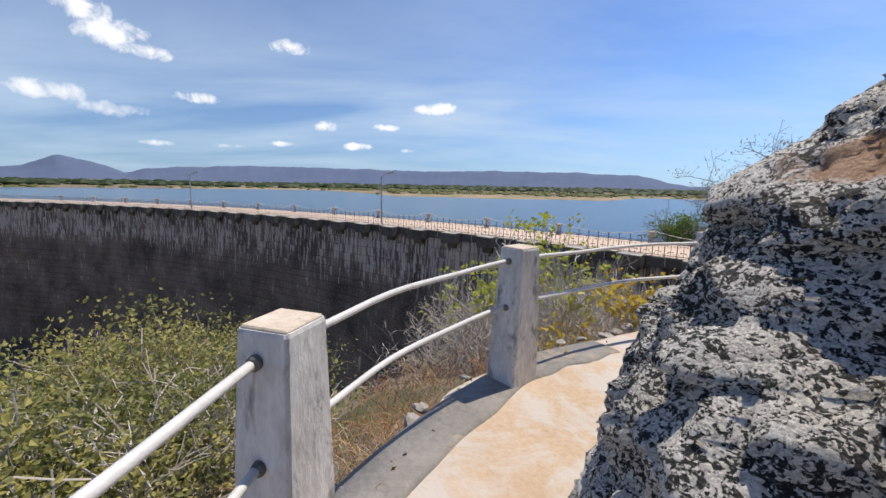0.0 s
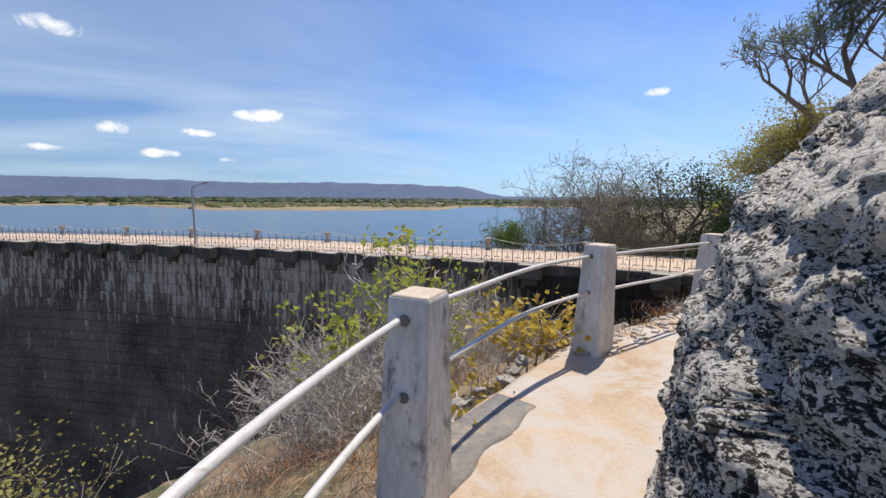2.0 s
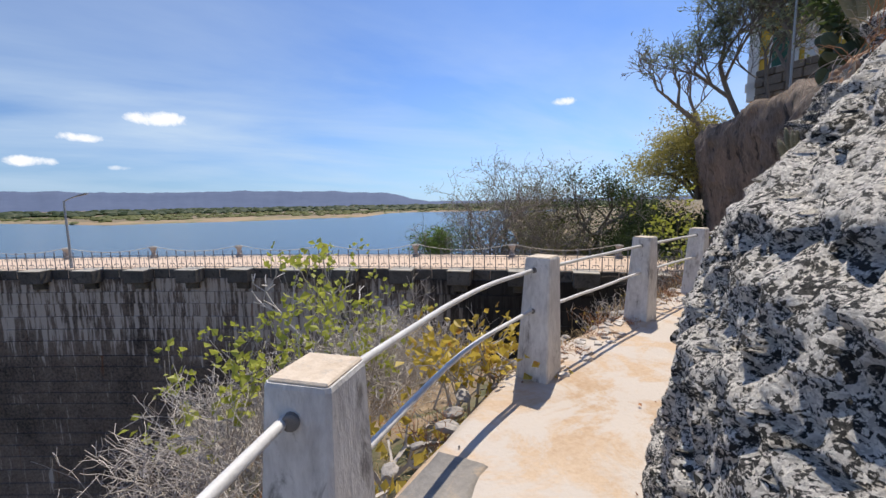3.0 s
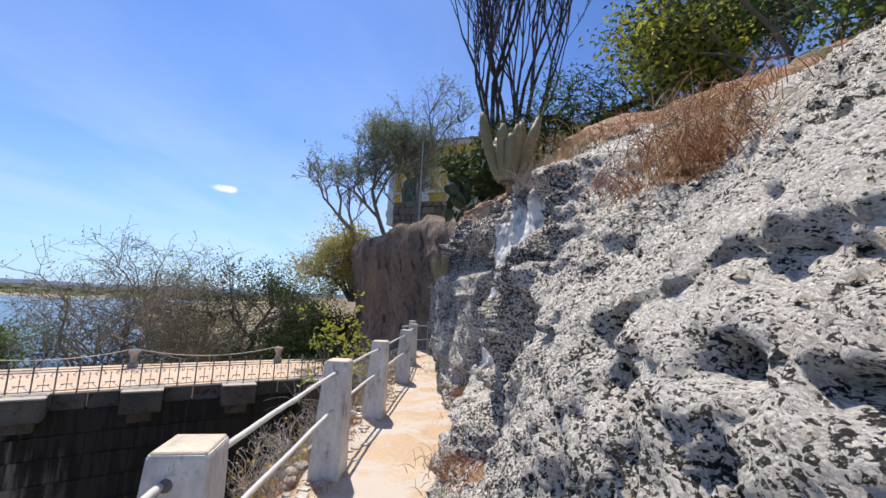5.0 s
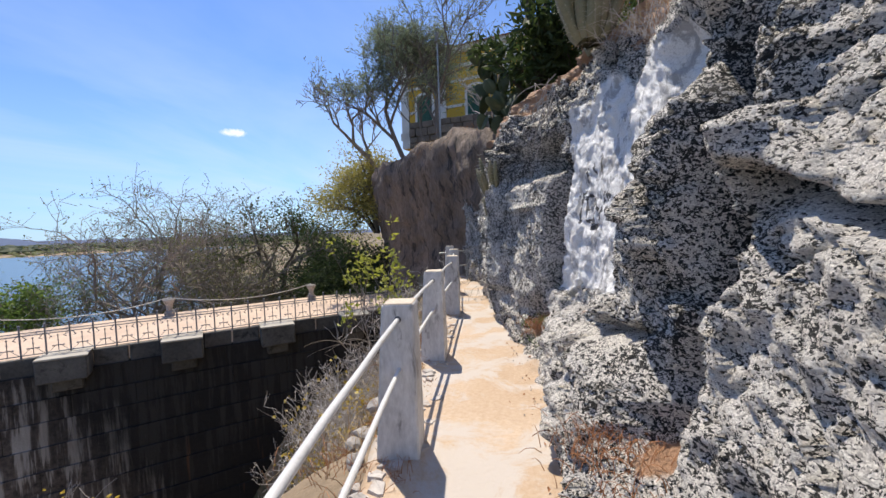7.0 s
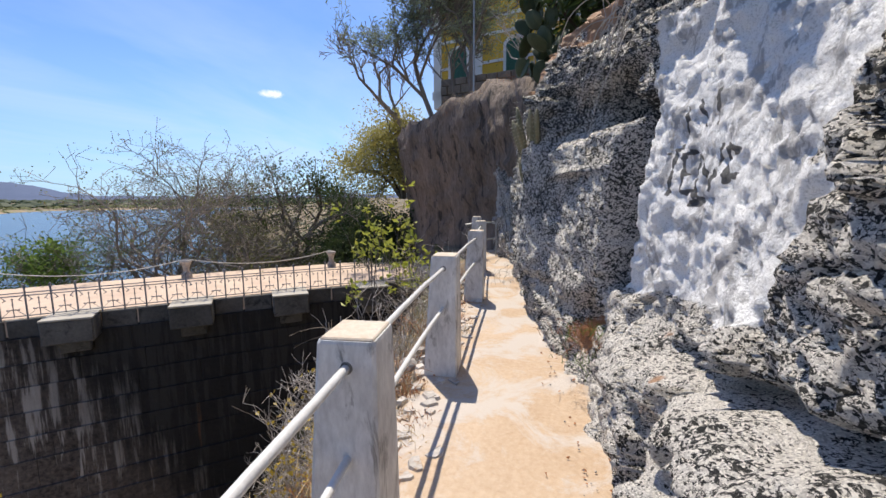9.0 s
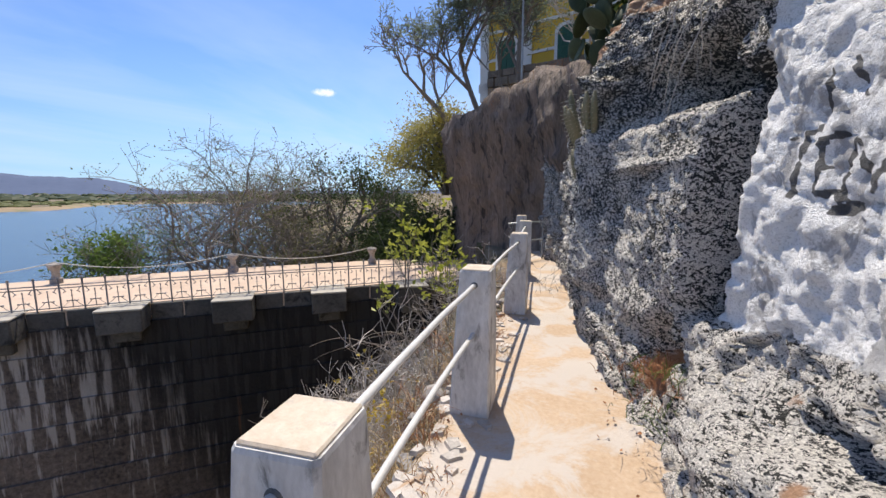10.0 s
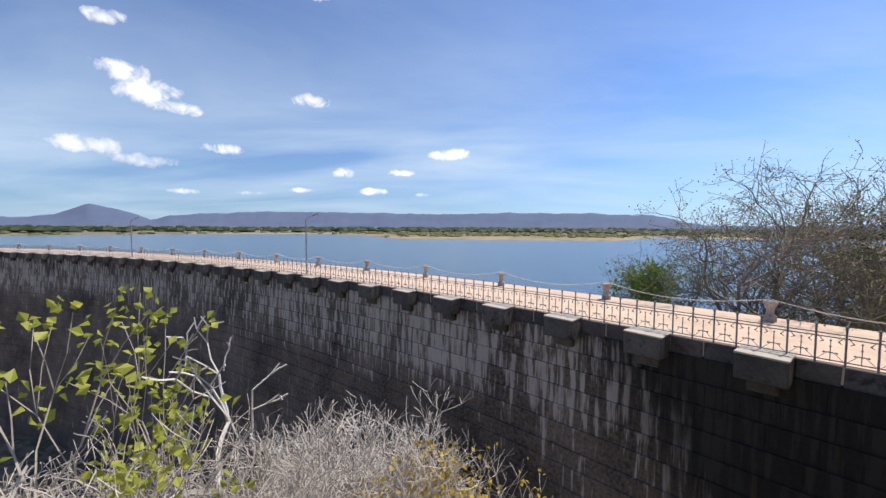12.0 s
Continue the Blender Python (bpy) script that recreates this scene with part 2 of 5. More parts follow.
DECK = surface("deck gravel", (0.50, 0.37, 0.28), (0.66, 0.52, 0.41), 0.8, 0.9, 0.3, 24, (0.42, 0.33, 0.26), 0.66)
PATHMAT = surface("sandy concrete path", (0.41, 0.285, 0.18), (0.58, 0.455, 0.34), 0.9, 0.9, 0.6, 26, (0.52, 0.47, 0.425), 0.50)
POSTMAT = surface("limewashed concrete", (0.40, 0.39, 0.39), (0.78, 0.77, 0.76), 5.0, 0.85, 0.5, 34, (0.20, 0.19, 0.185), 0.60, stretch=(1, 1, 0.4))
POSTCAP = surface("tan screed", (0.50, 0.40, 0.30), (0.72, 0.63, 0.53), 6.0, 0.9, 0.4, 40, (0.40, 0.37, 0.34), 0.6)
MORTAR = surface("dark mortar", (0.10, 0.095, 0.09), (0.22, 0.21, 0.20), 9.0, 0.9, 0.5, 60)
PIPE = surface("white painted pipe", (0.52, 0.51, 0.50), (0.72, 0.71, 0.70), 9.0, 0.5, 0.15, 60, (0.30, 0.24, 0.20), 0.68)
IRON = surface("painted iron", (0.16, 0.16, 0.18), (0.30, 0.29, 0.30), 6.0, 0.5, 0.2, 50, (0.17, 0.09, 0.06), 0.64)
GROUND = surface("dry soil and litter", (0.15, 0.11, 0.07), (0.34, 0.25, 0.16), 0.5, 0.95, 0.6, 6, (0.075, 0.085, 0.035), 0.52, dist=0.08)
STONE = surface("rubble stone", (0.22, 0.20, 0.185), (0.46, 0.42, 0.385), 3.0, 0.88, 0.7, 22, (0.12, 0.11, 0.10), 0.6, vary=0.3)
WATER = water_material()


# ---- building helpers ----
def mesh_object(name, verts, faces, mat, smooth=False, parent=None):
    me = bpy.data.meshes.new(name)
    me.from_pydata([tuple(map(float, v)) for v in verts], [], [tuple(map(int, f)) for f in faces])
    me.materials.append(mat)
    if smooth:
        me.shade_smooth()
    ob = new(name, me)
    if parent:
        ob.parent = parent
    return ob


def part(name, bm, mat, parent, label=""):
    me = bpy.data.meshes.new(name)
    bm.to_mesh(me)
    bm.free()
    me.materials.append(mat)
    ob = new(name, me)
    ob.parent = parent
    return tagged(ob, label) if label else ob


def share(name, me, parent, m):
    ob = new(name, me)
    ob.parent = parent
    ob.matrix_local = m
    return ob


def boxes(bm, m, bevel=0.0):
    made = bmesh.ops.create_cube(bm, size=1, matrix=m)
    if bevel:
        edges = {e for v in made["verts"] for e in v.link_edges}
        bmesh.ops.bevel(bm, geom=list(edges), offset=bevel, segments=1, affect="EDGES")


def sized(x, y, z, sx, sy, sz, rz=0.0):
    return pose(x, y, z, 0, 0, rz) @ Matrix.Diagonal((sx, sy, sz, 1))


def grid_faces(nu, nv, closed=False):
    i, j = np.meshgrid(np.arange(nu - (0 if closed else 1)), np.arange(nv - 1), indexing="ij")
    a, b = i * nv + j, ((i + 1) % nu) * nv + j
    return np.stack([a, b, b + 1, a + 1], -1).reshape(-1, 4)


class Soup:
    """Collects tubes and leaves as plain vertices and faces for one mesh."""

    def __init__(self):
        self.v, self.f = [], []

    def tube(self, pts, radii, n=5, cap=True):
        base, k = len(self.v), len(pts)
        for i, p in enumerate(pts):
            d = (pts[min(i + 1, k - 1)] - pts[max(i - 1, 0)])
            d = d.normalized() if d.length > 1e-6 else Vector((0, 0, 1))
            a = d.orthogonal().normalized() if i == 0 else (a - d * a.dot(d)).normalized()
            b = d.cross(a)
            for j in range(n):
                w = 2 * math.pi * j / n
                self.v.append(p + (a * math.cos(w) + b * math.sin(w)) * radii[i])
        for i in range(k - 1):
            for j in range(n):
                q = (j + 1) % n
                self.f.append((base + i * n + j, base + i * n + q, base + (i + 1) * n + q, base + (i + 1) * n + j))
        if cap:
            self.f.append(tuple(base + j for j in reversed(range(n))))
            self.f.append(tuple(base + (k - 1) * n + j for j in range(n)))

    def leaf(self, p, way, size, wide=0.5, rnd=random):
        side = way.cross(Vector((rnd.uniform(-1, 1), rnd.uniform(-1, 1), rnd.uniform(-1, 1))))
        side = side.normalized() * size * wide if side.length > 1e-6 else Vector((size * wide, 0, 0))
        up = way.cross(side).normalized() * size * 0.16
        b = len(self.v)
        self.v += [p, p + way * size * 0.5 + side * 0.55 + up, p + way * size, p + way * size * 0.5 - side * 0.55 + up]
        self.f += [(b, b + 1, b + 2), (b, b + 2, b + 3)]

    def object(self, name, mat, parent=None, smooth=False):
        return mesh_object(name, self.v, self.f, mat, smooth, parent)


# ---- plan ----
# centre line of the parapet posts, and the foot of the rock on the other side of the path
POSTS = [(-0.69, -0.35), (-0.535, 1.63), (0.527, 3.245), (2.705, 4.405), (4.91, 4.79), (6.83, 5.03), (9.25, 5.30), (11.5, 5.70), (13.2, 6.15)]
FOOT = [(1.1, -4.0), (0.6, -1.0), (0.35, 0.6), (0.30, 1.4), (0.62, 2.0), (1.15, 2.6), (1.8, 3.05), (2.6, 3.4), (3.8, 3.6), (5.0, 3.76), (6.0, 3.85), (7.4, 4.2), (8.2, 4.35), (10.6, 4.78), (13, 5.35), (14.6, 6.0)]
CLIFF_LINE = [(13.0, 5.2), (14.6, 6.0), (17.0, 7.9), (19.4, 10.0), (21.2, 11.3), (24.0, 12.4), (30.0, 13.6), (60.0, 16.0)]
DAM_C, DAM_R, DECK_Z, LAKE_Z = Vector((-70.8, -64.9, 0)), 113.7, -1.3, -7.0


def smooth_line(pts, step):
    """A curve through the points, sampled about every step metres (Catmull-Rom)."""
    p = np.array(pts, float)
    q = np.vstack([2 * p[0] - p[1], p, 2 * p[-1] - p[-2]])
    out = []
    for i in range(1, len(q) - 2):
        n = max(2, int(np.linalg.norm(q[i + 1] - q[i]) / step))
        t = np.linspace(0, 1, n, endpoint=False)[:, None]
        out.append(0.5 * (2 * q[i] + (q[i + 1] - q[i - 1]) * t + (2 * q[i - 1] - 5 * q[i] + 4 * q[i + 1] - q[i + 2]) * t ** 2 + (3 * q[i] - q[i - 1] - 3 * q[i + 1] + q[i + 2]) * t ** 3))
    return np.vstack([*out, p[-1:]])


def signed(line, x, y):
    """Signed distance of arrays of places from a line: positive on its right, with the length along it."""
    best, sign, along, run = np.full(x.shape, 1e9), np.zeros(x.shape), np.zeros(x.shape), 0.0
    for a, b in zip(line[:-1], line[1:]):
        d = b - a
        n = np.hypot(*d)
        d = d / n
        s = np.clip((x - a[0]) * d[0] + (y - a[1]) * d[1], 0, n)
        ox, oy = x - a[0] - s * d[0], y - a[1] - s * d[1]
        r = np.hypot(ox, oy)
        near = r < best
        best = np.where(near, r, best)
        sign = np.where(near, np.sign((x - a[0]) * d[1] - (y - a[1]) * d[0]), sign)
        along = np.where(near, run + s, along)
        run += n
    return best * sign, along


def step(a, b, v):
    w = np.clip((v - a) / (b - a), 0, 1)
    return w * w * (3 - 2 * w)


FOOT_LINE = smooth_line(FOOT, 0.25)
EDGE = smooth_line([(-2.6, -2.5), *POSTS, (14.6, 6.9)], 0.3)
SOUTH = np.vstack([smooth_line(FOOT[:-1], 0.5), smooth_line(CLIFF_LINE, 0.8)])


def wavy(x, y, size, seed=0.0):
    return np.array([noise.noise(Vector((a / size, b / size, seed))) for a, b in zip(np.ravel(x), np.ravel(y))]).reshape(np.shape(x))


def ground_height(x, y):
    """Height of the bare ground: the gorge below the dam, the lake bed, the far plain and the hillside."""
    q, along = signed(SOUTH, x, y)
    e, _ = signed(EDGE, x, y)
    left = -e - 0.28
    floor_z = -20.0 + 17.0 * step(5, 16, x) + 1.2 * wavy(x, y, 5.0, 3.3)
    slope = 0.48 + 0.9 * step(4.8, 7.5, x)
    gorge = np.maximum(-0.35 - slope * np.clip(left, 0, 4.8) - 1.6 * np.maximum(left - 4.8, 0) + 0.35 * wavy(x, y, 1.3, 1.7) * step(0, 1.0, left), floor_z)
    r = np.hypot(x - DAM_C[0], y - DAM_C[1]) - DAM_R
    b = 0.766 * (x - 4.75) - 0.643 * (y - 4.66) - 2.0
    side = np.degrees(np.arctan2(x - 4.75, y - 4.66))
    spit = -11.0 + 7.6 * step(22, 12, r) * step(17, 23, side)
    lake = np.maximum(spit, np.minimum(-11.0 + 1.1 * np.maximum(b, 0), -3.2 + 0.05 * np.maximum(b, 0))) + 0.4 * wavy(x, y, 4.0, 9.1)
    far = np.hypot(x - 5, y - 5)
    head = np.degrees(np.arctan2(x - 5, y - 5))
    shore = 360 + 120 * step(-8, -20, head) - 95 * step(-14, -6, head) * step(27, 21, head) + 40 * step(21, 30, head)
    land = LAKE_Z - 1.2 + 2.6 * step(0, 60, far - shore) + 5.0 * step(200, 1600, far - shore) + 1.2 * wavy(x, y, 60.0, 4.4)
    lake = np.where(far > 150, np.maximum(lake * step(260, 150, far) + -11 * step(150, 260, far), land), lake)
    low = np.where(r > 2.6, lake, gorge)
    low = np.where((left < 0) & (along < 17.5), -0.3, low)
    bank = step(9, 12.5, along) * 1.6
    hill = -0.3 + 3.0 * step(1.8, 3.6, q) + 0.32 * np.clip(q - 2.6, 0, 16) + bank * step(1.5, 3.5, q)
    past = step(15.5, 19, along)
    hill = hill * (1 - past) + past * (4.6 * step(0.8, 1.8, q) + 0.42 * np.clip(q - 2, 0, 15) - 0.4)
    hill = np.minimum(hill, 9.5) + 0.25 * wavy(x, y, 2.0, 6.0)
    return np.where((q > 0.35) & (far < 400), np.maximum(hill, low), low)


def build_ground():
    radii = np.concatenate([np.linspace(0.4, 26, 84), np.geomspace(27, 4700, 66)])
    turns = np.radians(np.arange(0, 360, 1.5))
    rr, tt = np.meshgrid(radii, turns, indexing="ij")
    x, y = 5 + rr * np.sin(tt), 5 + rr * np.cos(tt)
    z = ground_height(x, y)
    verts = np.stack([x, y, z], -1).reshape(-1, 3)
    n = len(turns)
    i, j = np.meshgrid(np.arange(len(radii) - 1), np.arange(n), indexing="ij")
    faces = np.stack([i * n + j, (i + 1) * n + j, (i + 1) * n + (j + 1) % n, i * n + (j + 1) % n], -1).reshape(-1, 4)
    verts = np.vstack([verts, [[5, 5, -0.3]]])
    fan = [(len(verts) - 1, k, (k + 1) % n) for k in range(n)]
    ob = mesh_object("ground", verts, [*map(tuple, faces), *fan], GROUND, True)
    tagged(ob, "dry brown soil sloping into the gorge and away to a scrubby plain", "ground", kind="structure")


build_ground()


# ---- lake and far hills ----
def build_lake():
    arc = [(DAM_C[0] + (DAM_R + 3) * math.cos(w), DAM_C[1] + (DAM_R + 3) * math.sin(w), LAKE_Z) for w in np.radians(np.linspace(36, 84, 60))]
    tail = [(-420, 40, LAKE_Z), (-900, 700, LAKE_Z), (-300, 1500, LAKE_Z), (500, 1500, LAKE_Z), (700, 700, LAKE_Z), (120, 40, LAKE_Z)]
    ob = mesh_object("water", arc + tail, [tuple(range(len(arc) + len(tail)))], WATER)
    tagged(ob, "calm blue reservoir water behind the dam", "water", kind="structure")


build_lake()


def build_hills():
    """A far ridge, its skyline in degrees: heading and height."""
    skyline = [(-75, 0.9), (-58, 0.8), (-49, 0.9), (-45.5, 1.2), (-43, 2.5), (-40.3, 1.9), (-37.5, 0.8), (-36, 1.3), (-33, 1.6), (-25, 2.05), (-15, 2.1), (-8, 2.05), (-2, 1.95), (7, 2.2), (9, 2.15), (18, 2.1), (25.5, 1.75), (27.5, 1.55), (29.5, 0.9), (32, 0.5), (37, 0.42), (60, 0.5), (100, 0.5)]
    heads = np.arange(-75, 100, 0.35)
    tops = np.interp(heads, [s[0] for s in skyline], [s[1] for s in skyline])
    tops += 0.15 * np.array([noise.noise(Vector((h * 0.45, 0, 2))) + 0.5 * noise.noise(Vector((h * 1.7, 0, 5))) for h in heads])
    verts = []
    for h, top in zip(np.radians(heads), tops):
        full = 3900 * math.tan(radians(top))
        for f, d in ((0, 3100), (0.25, 3350), (0.55, 3550), (0.82, 3750), (1.0, 3900), (0.3, 4400)):
            uneven = 7 * noise.noise(Vector((h * 90, d / 300, 1))) * (1 if 0 < f < 1 else 0.0)
            verts.append((5 + d * math.sin(h), 5 + d * math.cos(h), -4 + f * full + uneven * min(1, full / 80)))
    ob = mesh_object("backdrop", verts, grid_faces(len(heads), 6), HAZY_HILLS, True)
    tagged(ob, "long low hills on the horizon, haze mixed into their blue-grey colour", "hills", kind="structure")


# the haze of distance is mixed into this blue-grey base colour
HAZY_HILLS = surface("far hills tinted by haze", (0.070, 0.098, 0.175), (0.10, 0.13, 0.21), 0.004, 1.0, 0.0, 0.03)
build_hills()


def build_sandbank():
    """Bare tan sand between the water and the scrub of the far shore."""
    heads = np.arange(-34, 40, 0.25)
    offs = np.linspace(0, 52, 10)
    hh, oo = np.meshgrid(np.radians(heads), offs, indexing="ij")
    head = np.degrees(hh)
    d = 360 + 120 * step(-8, -20, head) - 95 * step(-14, -6, head) * step(27, 21, head) + 40 * step(21, 30, head) + oo + 9 * wavy(head * 6, head * 0 + 3, 7.0, 2.0)
    x, y = 5 + d * np.sin(hh), 5 + d * np.cos(hh)
    z = ground_height(x, y) + 0.3 - 0.4 * (oo > 50)
    ob = mesh_object("sandbank", np.stack([x, y, z], -1).reshape(-1, 3), grid_faces(len(heads), len(offs)), SAND, True)
    tagged(ob, "bare tan sand strip along the reservoir's far shore", "sand", kind="structure")


SAND = surface("shore sand", (0.25, 0.18, 0.11), (0.38, 0.28, 0.17), 0.03, 0.95, 0.0, 0.6, (0.16, 0.17, 0.07), 0.55)
build_sandbank()


# ---- rock face ----
def station(u, *d):
    return (u, d)


LEVELS = (-0.3, 0.3, 0.8, 1.4, 2.0, 2.7, 3.4)
# length along the foot of the rock from its first bend, and how far the face stands back at each level
PROFILE = [station(-6.0, 0, .04, .14, .70, 1.3, 1.95, 2.8), station(0.5, 0, .04, .14, .68, 1.2, 1.75, 2.5), station(1.15, 0, .045, .10, .34, .98, 1.68, 2.5), station(1.6, 0, .05, .08, .20, .95, 1.8, 2.7),
           station(2.7, 0, .06, .12, .24, .76, 1.5, 2.5), station(3.8, 0, .08, .15, .34, .92, 1.55, 3.0), station(4.8, 0, .15, .43, .53, .76, 1.32, 3.0),
           station(5.5, 0, .08, .38, .50, .52, .62, 2.3), station(6.3, 0, .1, .42, .54, .62, .74, 1.4), station(7.2, -.05, .06, .50, .57, .67, .80, .98),
           station(8.3, .05, .28, .40, .42, .50, .68, .85), station(9.3, .03, .14, .28, .36, .42, .50, .7), station(10.0, 0, -.03, -.02, 0, .02, .1, .3),
           station(16, 0, 0, .02, .05, .12, .2, .35)]
FOOT_START = 5.0


def on_rock(s, z):
    """A place on the rock's face: length along its foot and height."""
    line = smooth_line(FOOT, 0.1)
    run = np.r_[0, np.cumsum(np.hypot(*np.diff(line, axis=0).T))] - FOOT_START
    x, y = np.interp(s, run, line[:, 0]), np.interp(s, run, line[:, 1])
    tx, ty = np.interp(s + 0.3, run, line[:, 0]) - np.interp(s - 0.3, run, line[:, 0]), np.interp(s + 0.3, run, line[:, 1]) - np.interp(s - 0.3, run, line[:, 1])
    n = math.hypot(tx, ty)
    d = np.interp(z, LEVELS, [np.interp(s, [p[0] for p in PROFILE], [p[1][i] for p in PROFILE]) for i in range(len(LEVELS))]) + max(z - 3.4, 0) * 2.6
    return Vector((x + ty / n * d, y - tx / n * d, z))


def scatter(i, j, k, seed):
    """A random number in 0 to 1 for each whole-numbered cell."""
    h = np.sin(i * 127.1 + j * 311.7 + k * 74.7 + seed * 19.19) * 43758.5453
    return h - np.floor(h)


def lumps(p, seed=0.0):
    """Smooth value noise in -1 to 1 at many places at once."""
    c = np.floor(p)
    f = p - c
    f = f * f * (3 - 2 * f)
    total = np.zeros(len(p))
    for a in (0, 1):
        for b in (0, 1):
            for d in (0, 1):
                w = (f[:, 0] if a else 1 - f[:, 0]) * (f[:, 1] if b else 1 - f[:, 1]) * (f[:, 2] if d else 1 - f[:, 2])
                total += w * scatter(c[:, 0] + a, c[:, 1] + b, c[:, 2] + d, seed)
    return total * 2 - 1


def rough(p, octaves, seed=0.0, gain=0.55):
    total, size = np.zeros(len(p)), 1.0
    for k in range(octaves):
        total += size * lumps(p * 2.03 ** k + k * 7.7, seed + k)
        size *= gain
    return total


def facets(p, seed):
    """Broken stone: each cell is a tilted plane of its own; also the width left to the next cell."""
    c = np.floor(p)
    near, second = np.full(len(p), 1e9), np.full(len(p), 1e9)
    plane = np.zeros(len(p))
    for a in (-1, 0, 1):
        for b in (-1, 0, 1):
            for d in (-1, 0, 1):
                i, j, k = c[:, 0] + a, c[:, 1] + b, c[:, 2] + d
                q = np.stack([i + scatter(i, j, k, seed), j + scatter(i, j, k, seed + 1), k + scatter(i, j, k, seed + 2)], -1) - p
                r = np.einsum("ij,ij->i", q, q)
                tilt = scatter(i, j, k, seed + 3) - 0.5 + (scatter(i, j, k, seed + 4) - 0.5) * q[:, 0] * 1.4 + (scatter(i, j, k, seed + 5) - 0.65) * q[:, 2] * 1.6
                closer = r < near
                second = np.where(closer, near, np.minimum(second, r))
                plane = np.where(closer, tilt, plane)
                near = np.where(closer, r, near)
    return plane, np.sqrt(second) - np.sqrt(near)


def bump_at(w, z, w0, z0, a, b, n=2):
    """A smooth spot of half width a and half height b."""
    return np.exp(-np.abs((w - w0) / a) ** n - np.abs((z - z0) / b) ** n)


def build_rock():
    line = smooth_line(FOOT, 0.03)
    run = np.r_[0, np.cumsum(np.hypot(*np.diff(line, axis=0).T))]
    u = np.concatenate([np.arange(1.0, 4.6, 0.04), np.arange(4.6, 14.2, 0.019), np.arange(14.2, run[-1] - 0.05, 0.04)])
    px, py = np.interp(u, run, line[:, 0]), np.interp(u, run, line[:, 1])
    tx = np.interp(u + 0.4, run, line[:, 0]) - np.interp(u - 0.4, run, line[:, 0])
    ty = np.interp(u + 0.4, run, line[:, 1]) - np.interp(u - 0.4, run, line[:, 1])
    n = np.hypot(tx, ty)
    nx, ny = ty / n, -tx / n
    # heights up the face, then the flatter shoulder above it
    hz = np.concatenate([np.arange(-0.3, 3.4, 0.021), np.linspace(3.4, 4.6, 26), [3.2]])
    sx = [p[0] for p in PROFILE]
    table = np.array([np.interp(u - FOOT_START, sx, [p[1][i] for p in PROFILE]) for i in range(len(LEVELS))]).T
    prof = np.array([np.interp(hz, LEVELS, row) for row in table]) + np.maximum(hz - 3.4, 0) * 2.6
    prof[:, -1] += 3.6
    nu, nv = prof.shape
    w = np.repeat(u - FOOT_START, nv)
    z = np.tile(hz, nu)
    z = np.where((z > 3.4) & (w < 3.4), 3.4 - 0.8 * (z - 3.4), z)
    d = prof.ravel()
    ox, oy = np.repeat(nx, nv), np.repeat(ny, nv)
    p = np.stack([np.repeat(px, nv) + ox * d, np.repeat(py, nv) + oy * d, z], -1)
    # the beds of the gneiss rise along the path
    bed = np.stack([p[:, 0], p[:, 1], (p[:, 2] - 0.28 * w) * 1.5], -1)
    foot = step(-0.3, 0.25, z)
    ragged = w + 0.30 * rough(p * 1.9, 4, 3.0)
    panel = step(6.22, 6.5, ragged + 0.35 * step(1.4, 2.4, z)) * step(8.02, 7.96, w) * step(0.72, 0.86, z + 0.12 * (w - 7.6) + 0.10 * rough(p * 3.1, 4, 8.0)) * step(3.0, 2.5, z + 0.2 * rough(p * 2, 3, 5.0))
    block = step(8.0, 8.1, w) * step(10.6, 10.2, w) * step(0.45, 0.65, z) * step(2.15, 1.95, z)
    slab = step(5.2, 4.9, w) * step(1.2, 2.0, w)
    calm = 1 - 0.85 * panel - 0.75 * block - 0.50 * slab
    out = 0.10 * lumps(p * 0.9, 1.0) * calm
    for size, depth, seed in ((1.5, 0.13, 10.0), (3.6, 0.062, 20.0), (9.0, 0.030, 30.0)):
        plane, gap = facets(bed * size + 0.35 * np.stack([rough(p * size * 0.9, 3, seed + 5), rough(p * size * 0.9, 3, seed + 6), rough(p * size * 0.9, 3, seed + 7)], -1), seed)
        ease = calm if size < 8 else 1 - 0.55 * panel - 0.3 * block
        out += depth * (plane - 0.7 * (1 - step(0.0, 0.12, gap)) * (0.3 if size < 2 else 0.5)) * ease
    out += 0.016 * rough(p * 9.0, 5, 40.0, 0.66) * (1 - 0.35 * block)
    # limewash lies over lumps and worn-off scales
    scale_plane, scale_gap = facets(p * 8.0 + 0.5 * np.stack([rough(p * 4, 3, 1.0), rough(p * 4, 3, 2.0), rough(p * 4, 3, 3.0)], -1), 70.0)
    out += panel * (0.020 * rough(p * np.array([2.6, 2.6, 1.8]), 6, 60.0, 0.62) + 0.016 * scale_plane)
    out *= 0.25 + 0.75 * foot
    # a shelf round the bend of the rock, at shoulder height
    out -= 0.11 * step(1.22, 1.32, z) * step(2.0, 1.55, z) * step(1.3, 1.6, w) * step(2.7, 2.2, w)
    # the great slab: an overhanging lip, the hollow mouth under it and the cleft where it ends
    lip = 1.66 + 0.30 * (w - 5.1) + 0.03 * np.sin(w * 9)
    under = lip - z
    out -= 0.30 * step(0.0, 0.025, under) * step(1.0, 0.0, under / (0.11 + 0.30 * step(4.85, 5.2, w))) * step(4.2, 4.5, w) * step(5.30, 5.15, w)
    out += 0.05 * step(0.05, -0.02, under) * step(-0.25, -0.02, -np.abs(under)) * step(4.1, 4.5, w) * step(5.3, 5.1, w)
